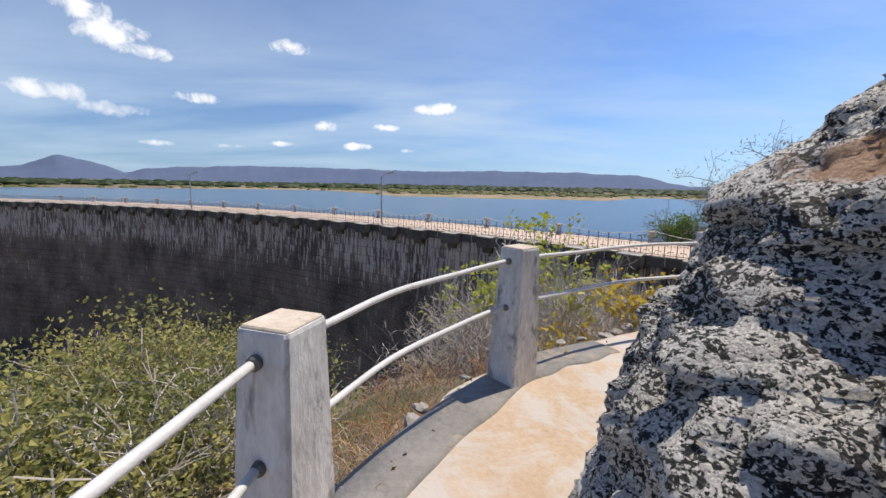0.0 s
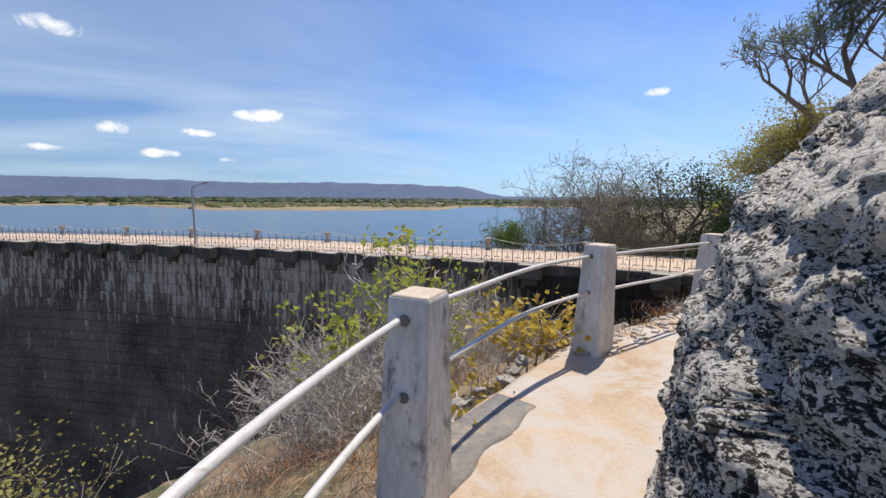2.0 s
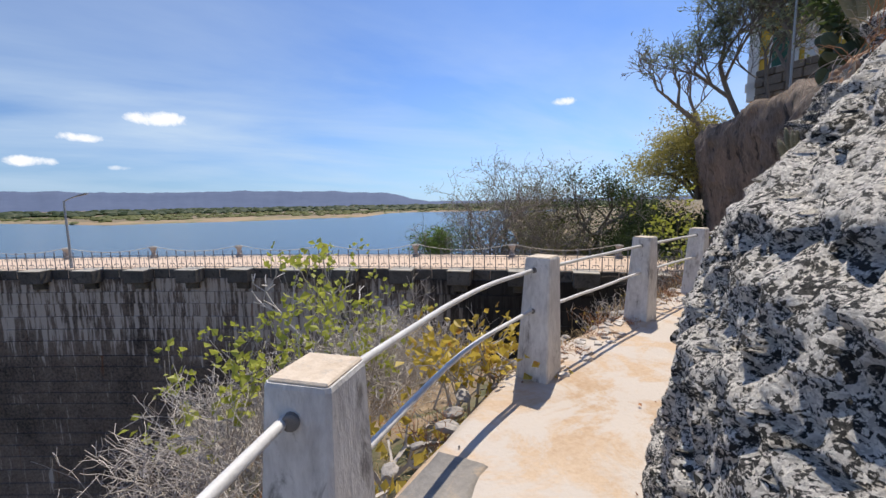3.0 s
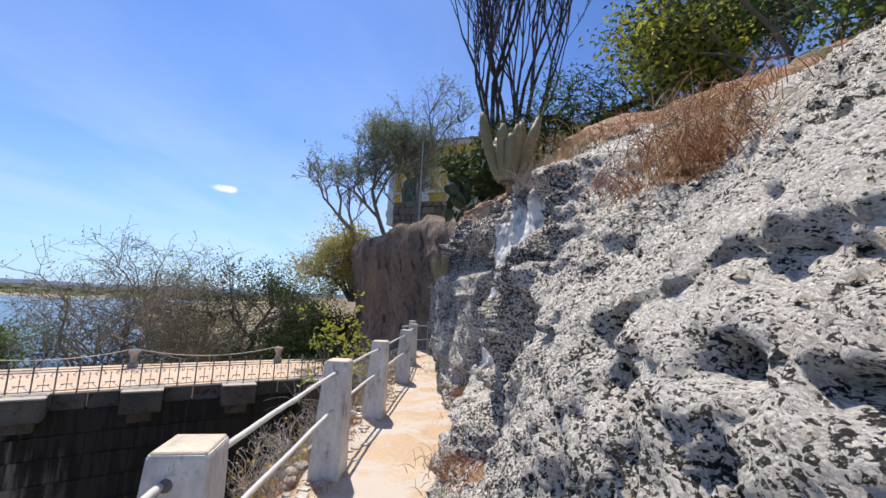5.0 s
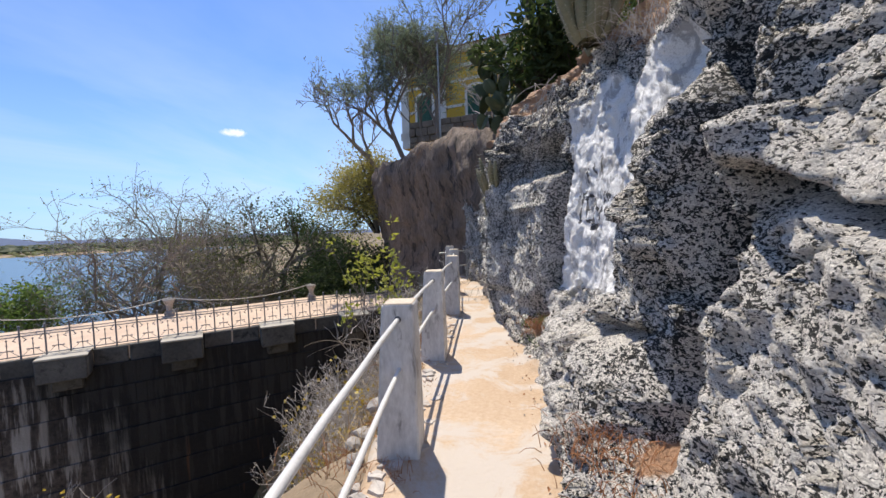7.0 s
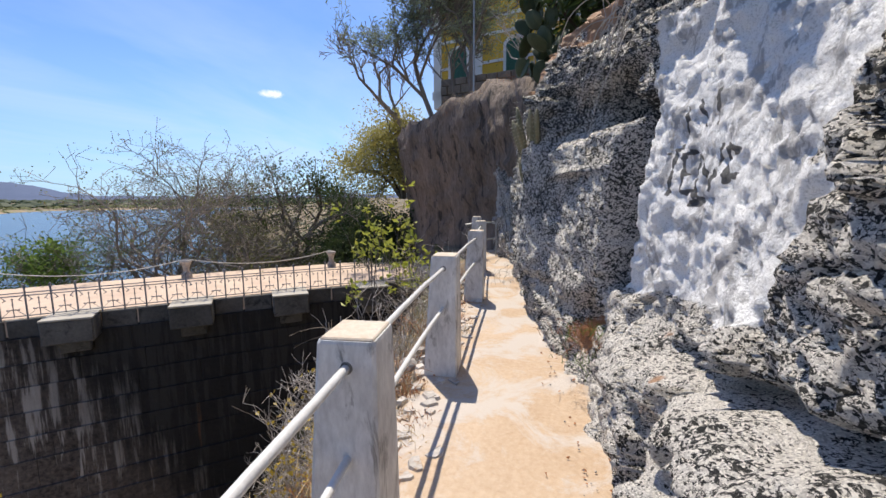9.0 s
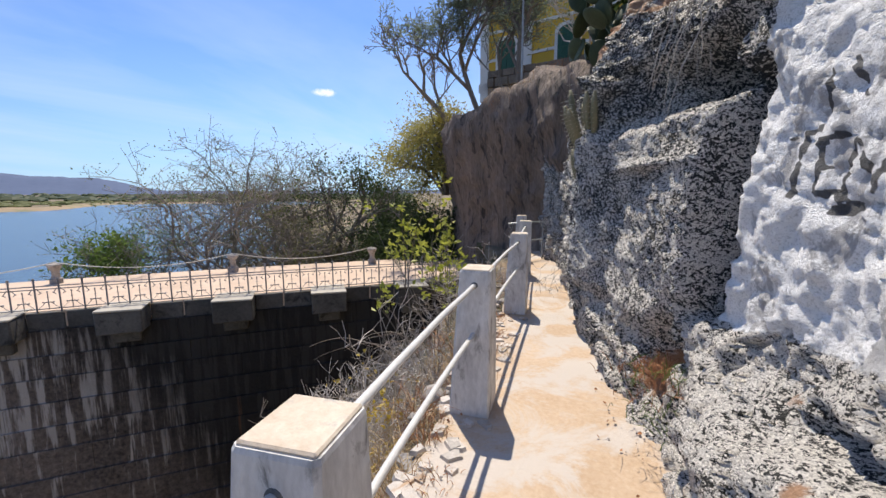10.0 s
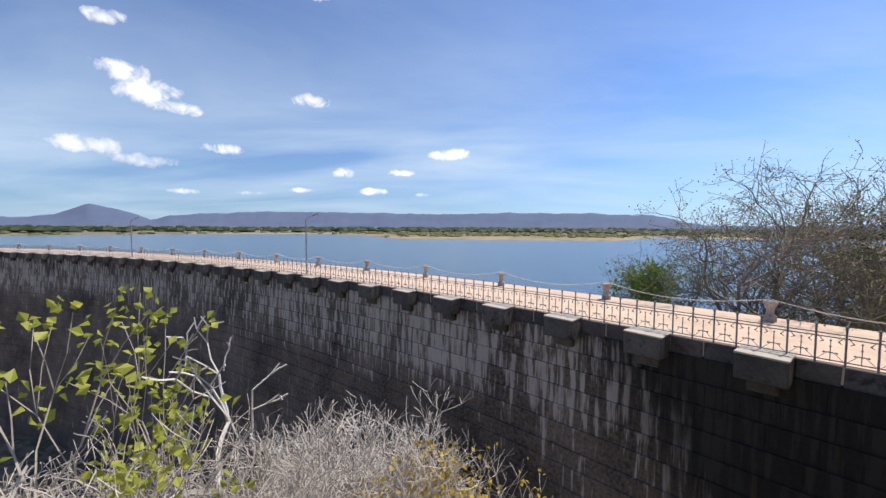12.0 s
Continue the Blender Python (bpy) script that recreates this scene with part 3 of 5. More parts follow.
    cleft = 5.36 + 0.12 * (z - 1.2) + 0.05 * lumps(p * 4, 2.0)
    out -= 0.42 * np.exp(-((w - cleft) / 0.085) ** 2) * step(0.35, 0.6, z) * step(2.9, 2.2, z)
    out += 0.16 * bump_at(w, z, 5.72, 1.55, 0.22, 0.36, 4)
    out -= 0.20 * bump_at(w, z, 5.85, 2.42, 0.40, 0.28, 4)
    # pits in the slab
    for w0, z0, a, b, deep in ((3.57, 1.50, 0.075, 0.055, 0.22), (3.82, 1.45, 0.11, 0.05, 0.22), (3.31, 1.38, 0.085, 0.05, 0.20), (2.99, 1.48, 0.07, 0.05, 0.2), (2.72, 1.47, 0.06, 0.035, 0.16),
                               (4.35, 1.10, 0.10, 0.05, 0.18), (4.1, 0.75, 0.16, 0.06, 0.18), (1.66, 1.25, 0.06, 0.07, 0.12), (0.34, 1.08, 0.10, 0.09, 0.16), (0.11, 0.96, 0.07, 0.20, 0.22), (4.75, 0.55, 0.2, 0.06, 0.15)):
        out -= deep * bump_at(w + 0.03 * lumps(p * 9, 4.0), z + 0.03 * lumps(p * 9, 5.0), w0, z0 + 0.2 * (w - w0), a, b)
    # foot boulders with a litter pocket between them and the wall
    out += 0.17 * bump_at(w, z, 5.95, 0.42, 0.50, 0.26, 4) + 0.10 * bump_at(w, z, 5.25, 0.12, 0.22, 0.20, 4)
    out -= 0.16 * bump_at(w, z, 5.30, 0.48, 0.20, 0.15)
    # ledge under the panel, split by one long dark crevice
    crevice = 0.70 - 0.16 * (w - 6.6) + 0.03 * lumps(p * 5, 6.0)
    out -= 0.26 * np.exp(-((z - crevice) / 0.050) ** 2) * step(5.6, 5.9, w) * step(7.25, 6.95, w)
    out += 0.10 * np.exp(-((z - crevice + 0.14) / 0.10) ** 2) * step(5.6, 5.9, w) * step(7.6, 7.0, w)
    out -= 0.22 * bump_at(w, z, 8.22, 0.38 + 0.0, 0.13, 0.30, 4)
    # crack beside the panel, squared block, dark hole above it
    out -= 0.75 * np.exp(-((w - 7.97 - 0.025 * np.sin(z * 4)) / 0.050) ** 2) * step(0.75, 0.9, z) * step(2.3, 2.0, z)
    out += 0.14 * block + 0.10 * bump_at(w, z, 8.9, 1.70, 0.5, 0.03, 2)
    out -= 0.62 * bump_at(w + 0.05 * lumps(p * 5, 7.0), z, 8.62, 2.30, 0.33, 0.17, 4)
    out += 0.16 * bump_at(w, z, 8.7, 2.66, 0.8, 0.16, 4)
    verts = np.stack([p[:, 0] - ox * out, p[:, 1] - oy * out, z + 0.30 * out * step(1.3, 2.5, z)], -1)
    soil = step(2.9, 3.4, z - 1.0 * step(4.6, 3.9, w) + 0.30 * rough(p * 1.3, 4, 2.0)) * (1 - 0.75 * panel)
    for w0, z0, a, b, k in ((4.25, 2.40, 0.42, 0.24, 1.0), (0.85, 1.52, 0.40, 0.10, 0.85), (5.28, 0.42, 0.14, 0.09, 0.85), (8.25, 0.30, 0.20, 0.22, 0.95), (7.23, 0.66, 0.09, 0.05, 0.7), (6.75, 0.60, 0.10, 0.04, 0.7), (6.7, 3.1, 0.7, 0.3, 0.9), (0.05, 1.0, 0.12, 0.14, 0.6)):
        soil = np.maximum(soil, k * bump_at(w, z, w0, z0, a, b))
    # lichen on the block and bend, plus painted shade in the recess and hole
    lichen = 0.25 * block + 0.8 * step(7.9, 8.1, w) * step(2.0, 2.3, z) + (0.16 - 0.46 * step(1.2, 1.4, z) * step(0.9, 1.4, w)) * step(2.7, 1.8, w) + 0.40 * bump_at(w, z, 5.75, 1.7, 0.55, 1.1, 4) + 0.25 * step(9.5, 10.5, w)
    # paler tone stands in for sunlight on the ledge and upper slab
    lichen -= 0.45 * step(5.7, 6.2, w) * step(8.1, 7.8, w) * step(0.95, 0.75, z) + 0.45 * slab * step(1.2, 1.7, z)
    # smeared black brush strokes on the limewash, too worn to read
    mark = np.zeros(len(w))
    smear = 0.014 * rough(p * 14, 3, 90.0)
    for w0, z0, w1, z1 in ((7.60, 1.78, 7.58, 1.50), (7.66, 1.76, 7.52, 1.79), (7.50, 1.72, 7.48, 1.50), (7.50, 1.72, 7.40, 1.74), (7.49, 1.61, 7.41, 1.62), (7.48, 1.50, 7.39, 1.51), (7.36, 1.48, 7.34, 1.74), (7.34, 1.74, 7.22, 1.52), (7.22, 1.52, 7.20, 1.76),
                           (7.14, 1.74, 7.04, 1.70), (7.14, 1.74, 7.12, 1.56), (7.12, 1.56, 7.02, 1.58), (7.38, 1.43, 7.25, 1.45), (7.52, 2.02, 7.50, 1.86), (7.44, 2.05, 7.36, 1.88), (7.30, 2.08, 7.28, 1.90)):
        dx, dz = w1 - w0, z1 - z0
        f = np.clip(((w - w0) * dx + (z - z0) * dz) / (dx * dx + dz * dz), 0, 1)
        far = np.hypot(w - w0 - f * dx, z - z0 - f * dz) + smear
        mark = np.maximum(mark, step(0.026, 0.008, far))
    ob = mesh_object("rock_wall", verts, grid_faces(nu, nv), ROCK, True)
    for key, values in (("paint", np.minimum(panel, 1)), ("soil", soil), ("lichen", np.clip(lichen, -1, 1)), ("mark", mark)):
        a = ob.data.attributes.new(key, "FLOAT", "POINT")
        a.data.foreach_set("value", np.asarray(values, np.float32))
    tagged(ob, "steep grey gneiss face blotched with black lichen and limewash", "rock face", kind="structure")


build_rock()


def build_cliff():
    """The brown, water-streaked cliff beyond the end of the path, leaning outwards at its top."""
    line = smooth_line([(10.6, 3.2), (11.8, 4.3), *CLIFF_LINE[:-1]], 0.12)
    tx, ty = np.gradient(line[:, 0]), np.gradient(line[:, 1])
    n = np.hypot(tx, ty)
    hz = np.linspace(0, 1, 60)
    verts = []
    for i, (x, y) in enumerate(line):
        a = i / len(line)
        top = 3.6 + 0.95 * step(0.0, 0.30, a) - 0.5 * step(0.5, 0.75, a) + 0.35 * noise.noise(Vector((x * 0.5, y * 0.5, 3)))
        low = -3.5
        for f in hz:
            z = low + (top - low) * min(f / 0.86, 1)
            back = 1.0 * max(0, 1 - f / 0.5) ** 1.5 * -0.4 + 0.25 * step(0.55, 0.86, f) * (1 - step(0.80, 0.9, f)) - 0.5 * step(0.15, 0.5, f) * step(0.75, 0.4, f)
            back -= 2.2 * step(0.86, 1.0, f)
            p = Vector((x, y, z))
            back += 0.30 * noise.noise(Vector((x * 0.35, y * 0.35, z * 0.25))) + 0.16 * noise.noise(p * 1.8) + 0.14 * abs(noise.noise(p * 3.1)) + 0.09 * noise.noise(p * 6) + 0.05 * noise.noise(p * 14)
            verts.append((x - ty[i] / n[i] * back, y + tx[i] / n[i] * back, z + (0.25 * noise.noise(p * 2) if f > 0.86 else 0)))
    ob = mesh_object("cliff", verts, grid_faces(len(line), len(hz)), CLIFF, True)
    tagged(ob, "tall brown cliff streaked dark by water, at the dam's end", "cliff", kind="structure")


build_cliff()


# ---- path and parapet ----
def build_path():
    left = smooth_line([(-1.9, -0.1), *POSTS[1:], (14.6, 6.55)], 0.08)
    tx, ty = np.gradient(left[:, 0]), np.gradient(left[:, 1])
    n = np.hypot(tx, ty)
    verts = []
    for i, (x, y) in enumerate(left):
        edge = 0.22 + 0.06 * noise.noise(Vector((x * 1.7, y * 1.7, 0)))
        for f in np.linspace(0, 1, 24):
            d = -edge + f * (edge + 1.55)
            px, py = x + ty[i] / n[i] * d, y - tx[i] / n[i] * d
            bumps = 0.012 * noise.noise(Vector((px * 2, py * 2, 4))) + 0.006 * noise.noise(Vector((px * 7, py * 7, 1)))
            verts.append((px, py, bumps + (-0.02 if f == 0 else 0)))
    nv, nu = 24, len(left)
    faces = [tuple(f) for f in grid_faces(nu, nv)]
    skirt = len(verts)
    for i in range(nu):
        x, y, z = verts[i * nv]
        verts.append((x - ty[i] / n[i] * 0.05, y + tx[i] / n[i] * 0.05, -0.45 + 0.08 * noise.noise(Vector((x * 3, y * 3, 0)))))
    faces += [(i * nv, (i + 1) * nv, skirt + i + 1, skirt + i) for i in range(nu - 1)]
    ob = mesh_object("pavement", verts, faces, PATHMAT, True)
    tagged(ob, "narrow sandy concrete footpath along the rock face", "footpath", kind="structure")


build_path()


def build_kerb():
    """The older grey concrete strip under the first posts."""
    line = smooth_line([(-1.3, -0.9), *POSTS[:3], (1.5, 3.85)], 0.08)
    tx, ty = np.gradient(line[:, 0]), np.gradient(line[:, 1])
    n = np.hypot(tx, ty)
    verts = []
    for i, (x, y) in enumerate(line):
        out = 0.13 + 0.05 * noise.noise(Vector((x * 3, y * 3, 8)))
        for d, z in ((-0.20, -0.4), (-0.19, 0.014), (-0.02, 0.018), (out - 0.03, 0.018), (out, 0.004), (out, -0.2)):
            wob = 0.012 * noise.noise(Vector((x * 5, y * 5, d * 3)))
            verts.append((x + ty[i] / n[i] * (d + wob), y - tx[i] / n[i] * (d + wob), z + (wob * 0.3 if z > 0 else 0)))
    ob = mesh_object("kerb", verts, grid_faces(len(line), 6), KERB, True)
    tagged(ob, "worn grey concrete strip under the parapet posts", "kerb", kind="structure")


KERB = surface("old grey concrete", (0.15, 0.14, 0.13), (0.31, 0.285, 0.26), 2.0, 0.9, 0.5, 26, (0.42, 0.33, 0.24), 0.60)
build_kerb()


def post_thing(x, y, turn, lean=0.0, girth=1.0):
    base = tagged(new("parapet_post"), "tapered limewashed concrete post on the path's edge", "post", "parapet posts")
    base.matrix_world = pose(x, y, 0, 0, lean, turn) @ Matrix.Diagonal((girth, girth, 1, 1))
    bm = bmesh.new()
    rings = [(0.155, 0.140, -0.15), (0.150, 0.135, 0.02), (0.128, 0.118, 0.55), (0.108, 0.102, 0.988), (0.104, 0.098, 1.0)]
    loops = []
    for a, b, z in rings:
        pts = []
        for cx, cy in ((-1, -1), (1, -1), (1, 1), (-1, 1)):
            for ox, oy in (((0.012, 0), (0, 0.012)) if cx * cy < 0 else ((0, 0.012), (0.012, 0))):
                w = 0.004 * noise.noise(Vector((x * 5 + cx + ox * 40, y * 5 + cy + oy * 40, z * 5)))
                pts.append(bm.verts.new((cx * (a - ox + w), cy * (b - oy + w) + 0.028 * (1 - z), z)))
        loops.append(pts)
    for lo, hi in zip(loops, loops[1:]):
        for i in range(8):
            bm.faces.new((lo[i], lo[(i + 1) % 8], hi[(i + 1) % 8], hi[i]))
    bm.faces.new(loops[-1])
    bm.faces.new(list(reversed(loops[0])))
    bmesh.ops.recalc_face_normals(bm, faces=bm.faces)
    part("shaft", bm, POSTMAT, base)
    bm = bmesh.new()
    boxes(bm, sized(0, 0, 1.003, 0.196, 0.184, 0.014), 0.005)
    part("cap", bm, POSTCAP, base, "thin tan screed on the post's top")
    return base


def build_parapet():
    for i, (x, y) in enumerate(POSTS):
        a, b = POSTS[max(i - 1, 0)], POSTS[min(i + 1, len(POSTS) - 1)]
        post_thing(x, y, math.degrees(math.atan2(b[1] - a[1], b[0] - a[0])), 0.0, (1.0, 0.90, 0.96)[i] if i < 3 else 1.03)
    for a, b in zip(POSTS, POSTS[1:]):
        va, vb = Vector((*a, 0)), Vector((*b, 0))
        d = (vb - va).normalized()
        side = Vector((-d.y, d.x, 0))
        for z, name in ((0.905, "top_rail"), (0.575, "lower_rail")):
            pts = []
            for k in range(15):
                f = k / 14
                bow = 0.04 + (0.03 if a[1] < 0 else 0.125) * math.sin(math.pi * f) if a[0] < 2 else 0.012 * math.sin(math.pi * f)
                pts.append(va.lerp(vb, f) + side * bow + Vector((0, 0, z + 0.015 * noise.noise(Vector((a[0] + f * 3, z, 0))))))
            rail = tagged(new(name), "bowed white painted steel pipe between two concrete posts", "handrail", "parapet rails")
            rail.location = va
            s = Soup()
            s.tube([p - va for p in pts], [0.0155] * 15, 10)
            s.object("pipe", PIPE, rail, True)
            half = 0.14 - 0.03 * z
            for f0, sign in ((0, 1), (14, -1)):
                c = pts[f0] + d * sign * half - va
                s = Soup()
                s.tube([c - d * sign * 0.02, c + d * sign * 0.002, c + d * sign * 0.005], [0.024, 0.023, 0.017], 12)
                tagged(s.object("socket", MORTAR, rail), "dark mortar ring where the pipe enters the post")


build_parapet()


# ---- dam ----
def on_arc(r, deg, z=0.0):
    """The pose on the dam at a radius and heading: x along the dam, y towards the lake."""
    a = radians(deg)
    return pose(DAM_C[0] + r * math.cos(a), DAM_C[1] + r * math.sin(a), z, 0, 0, deg - 90)


def ring(r0, r1, z0, z1, a0, a1, n):
    """A curved slab between two radii and heights."""
    verts = []
    for deg in np.linspace(a0, a1, n):
        c, s = math.cos(radians(deg)), math.sin(radians(deg))
        verts += [(DAM_C[0] + r * c, DAM_C[1] + r * s, z) for r, z in ((r0, z0), (r0, z1), (r1, z1), (r1, z0))]
    faces = []
    for i in range(n - 1):
        for j in range(4):
            faces.append((i * 4 + j, i * 4 + (j + 1) % 4, i * 4 + 4 + (j + 1) % 4, i * 4 + 4 + j))
    faces += [(3, 2, 1, 0), tuple((n - 1) * 4 + j for j in range(4))]
    return verts, faces


A0, A1 = 37.5, 84.0
dam = tagged(new("dam"), "curved masonry dam, near black towards one end and streaked with lime", "dam", kind="structure")
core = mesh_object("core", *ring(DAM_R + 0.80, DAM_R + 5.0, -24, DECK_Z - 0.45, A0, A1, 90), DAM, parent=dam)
deck = mesh_object("road", *ring(DAM_R + 0.64, DAM_R + 5.2, DECK_Z - 0.45, DECK_Z - 0.02, A0, A1, 120), DECK)
tagged(deck, "pale sandy roadway along the dam's crest", "road", kind="structure")


def worn_block(name, sx, sy, sz, mat, seed, bevel=0.03, worn=0.018):
    bm = bmesh.new()
    boxes(bm, Matrix.Diagonal((sx, sy, sz, 1)), bevel)
    for v in bm.verts:
        v.co += noise.noise_vector(v.co * 2 + Vector((seed, 0, 0))) * worn
    me = bpy.data.meshes.new(name)
    bm.to_mesh(me)
    bm.free()
    me.materials.append(mat)
    return me


def build_coping():
    """Projecting stones every two and a half metres, with set-back stones between them."""
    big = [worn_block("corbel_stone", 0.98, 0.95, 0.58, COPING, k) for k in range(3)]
    # each dark stone gets a thin, much paler slab over its top
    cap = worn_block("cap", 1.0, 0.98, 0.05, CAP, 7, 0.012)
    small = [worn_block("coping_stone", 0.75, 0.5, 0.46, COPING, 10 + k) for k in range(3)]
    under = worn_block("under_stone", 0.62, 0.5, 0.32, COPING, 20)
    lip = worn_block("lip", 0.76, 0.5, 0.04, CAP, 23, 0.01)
    rnd = random.Random(4)
    for k in range(-4, 31):
        deg = 43.6 + 1.262 * k
        d = 1.262 / 2.5
        m = on_arc(DAM_R, deg, DECK_Z)
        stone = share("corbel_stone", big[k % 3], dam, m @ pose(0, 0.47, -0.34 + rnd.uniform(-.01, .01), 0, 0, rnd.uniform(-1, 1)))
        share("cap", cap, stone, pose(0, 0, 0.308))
        share("under_stone", under, dam, m @ pose(0, 0.60, -0.80))
        for q in (-1, 1):
            m2 = on_arc(DAM_R, deg + d * (1.25 + q * 0.385), DECK_Z)
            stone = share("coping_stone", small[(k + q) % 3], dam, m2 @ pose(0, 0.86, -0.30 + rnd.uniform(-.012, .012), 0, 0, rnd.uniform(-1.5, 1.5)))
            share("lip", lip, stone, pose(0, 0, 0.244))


build_coping()


def build_masonry():
    """Courses of squared blocks on the gorge side; the nearest are pieces, the rest one mesh."""
    rnd = random.Random(11)
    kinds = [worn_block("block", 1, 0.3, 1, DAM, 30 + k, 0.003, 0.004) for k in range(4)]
    verts, faces, made = [], [], 0
    proto = [(np.array([v.co for v in me.vertices]), [tuple(p.vertices) for p in me.polygons]) for me in kinds]
    z = DECK_Z - 0.50
    while z > -21.5:
        h = rnd.uniform(0.52, 0.74)
        deg = A0 + rnd.uniform(0, 0.4)
        r = DAM_R + 0.74 - 0.10 * (DECK_Z - z)
        while deg < 80:
            w = rnd.uniform(0.8, 1.6)
            step_deg = math.degrees(w / DAM_R)
            m = on_arc(r - rnd.uniform(0, 0.006), deg + step_deg / 2, z - h / 2) @ Matrix.Diagonal((w - 0.002, 1, h - 0.002, 1))
            k = rnd.randrange(4)
            if 41.5 < deg < 53 and z > -6.6 and made < 300:
                share("block", kinds[k], dam, m)
                made += 1
            else:
                co, fs = proto[k]
                b = len(verts)
                mm = np.array(m)
                verts.extend(co @ mm[:3, :3].T + mm[:3, 3])
                faces.extend(tuple(b + i for i in f) for f in fs)
            deg += step_deg
        z -= h
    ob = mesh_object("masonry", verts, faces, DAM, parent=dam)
    tagged(ob, kind="stuff")


build_masonry()


# ---- crest of the dam: railing, pillars, chains, lamps ----
LEAF_GREEN = surface("green leaf", (0.08, 0.14, 0.03), (0.20, 0.29, 0.06), 2.0, 0.55, 0.0, 20, thin=0.45)
LEAF_LIME = surface("lime leaf", (0.32, 0.37, 0.05), (0.52, 0.52, 0.10), 3.0, 0.5, 0.0, 25, thin=0.45)
LEAF_YELLOW = surface("yellowing leaf", (0.48, 0.34, 0.04), (0.62, 0.48, 0.09), 3.0, 0.5, 0.0, 25, (0.36, 0.12, 0.03), 0.62, thin=0.45)
LEAF_FRESH = surface("fresh shrub leaf", (0.19, 0.20, 0.06), (0.36, 0.36, 0.13), 1.5, 0.6, 0.0, 15, thin=0.45)
LEAF_DARK = surface("dark leaf", (0.03, 0.055, 0.018), (0.08, 0.115, 0.035), 2.0, 0.6, 0.0, 20, thin=0.45)
LEAF_DULL = surface("dusty olive leaf", (0.11, 0.13, 0.04), (0.26, 0.27, 0.09), 1.5, 0.7, 0.0, 15, thin=0.45)
LEAF_OLIVE = surface("yellow-olive leaf", (0.33, 0.30, 0.08), (0.54, 0.48, 0.17), 1.5, 0.6, 0.0, 15, thin=0.45)
LEAF_GREY = surface("grey needle leaf", (0.22, 0.27, 0.17), (0.42, 0.47, 0.33), 1.5, 0.7, 0.0, 15, thin=0.45)
BARK = surface("grey bark", (0.13, 0.11, 0.095), (0.27, 0.24, 0.21), 6.0, 0.9, 0.5, 40, stretch=(1, 1, 0.3))
BARK_DARK = surface("dark bark", (0.035, 0.028, 0.024), (0.10, 0.085, 0.07), 6.0, 0.9, 0.5, 40)
TWIG_BROWN = surface("brown twig", (0.20, 0.165, 0.14), (0.36, 0.31, 0.27), 4.0, 0.9, 0.0, 30)
TWIG = surface("dry twig", (0.36, 0.32, 0.29), (0.60, 0.55, 0.51), 4.0, 0.9, 0.0, 30)
TWIG_PALE = surface("bleached dead wood", (0.45, 0.42, 0.39), (0.68, 0.65, 0.62), 4.0, 0.8, 0.2, 30)
STRAW = surface("dry straw", (0.40, 0.28, 0.14), (0.62, 0.47, 0.28), 4.0, 0.9, 0.0, 30)
LITTER = surface("red-brown litter", (0.26, 0.11, 0.05), (0.46, 0.22, 0.10), 5.0, 0.9, 0.0, 40)
CACTUS = surface("cactus skin", (0.15, 0.155, 0.085), (0.31, 0.27, 0.17), 5.0, 0.6, 0.3, 60, (0.26, 0.19, 0.12), 0.62)
SPINE = surface("pale spines", (0.50, 0.46, 0.38), (0.70, 0.66, 0.56), 5.0, 0.7, 0.0, 40)
PLASTER = surface("yellow plaster", (0.62, 0.38, 0.045), (0.72, 0.47, 0.07), 1.2, 0.8, 0.1, 20)
WHITE = surface("white trim paint", (0.70, 0.69, 0.67), (0.82, 0.81, 0.79), 2.0, 0.7, 0.1, 20)
GREEN_WOOD = surface("green shutter paint", (0.015, 0.08, 0.05), (0.03, 0.13, 0.085), 3.0, 0.55, 0.1, 25)
TILE = surface("roof tile", (0.30, 0.12, 0.06), (0.45, 0.20, 0.11), 3.0, 0.85, 0.4, 20)
POLE = surface("galvanised pole", (0.30, 0.31, 0.32), (0.45, 0.46, 0.47), 5.0, 0.45, 0.1, 40, metal=0.6)
LAMP_GREY = surface("lamp housing", (0.20, 0.20, 0.21), (0.30, 0.30, 0.31), 5.0, 0.5, 0.1, 40)
CHAIN = surface("pale rope", (0.48, 0.45, 0.41), (0.66, 0.63, 0.58), 8.0, 0.8, 0.2, 50)


def lathe(rings, n=12):
    bm = bmesh.new()
    loops = [[bm.verts.new((r * math.cos(2 * math.pi * k / n), r * math.sin(2 * math.pi * k / n), z)) for k in range(n)] for r, z in rings]
    for lo, hi in zip(loops, loops[1:]):
        for k in range(n):
            bm.faces.new((lo[k], lo[(k + 1) % n], hi[(k + 1) % n], hi[k]))
    bm.faces.new(loops[-1])
    bm.faces.new(list(reversed(loops[0])))
    return bm


def bar(bm, a, b, w, h=None):
    a, b = Vector(a), Vector(b)
    d = b - a
    m = Matrix.Translation((a + b) / 2) @ d.to_track_quat("Z", "Y").to_matrix().to_4x4() @ Matrix.Diagonal((w, h or w, d.length, 1))
    bmesh.ops.create_cube(bm, size=1, matrix=m)


def mesh_of(bm, name, mat):
    me = bpy.data.meshes.new(name)
    bm.to_mesh(me)
    bm.free()
    me.materials.append(mat)
    return me


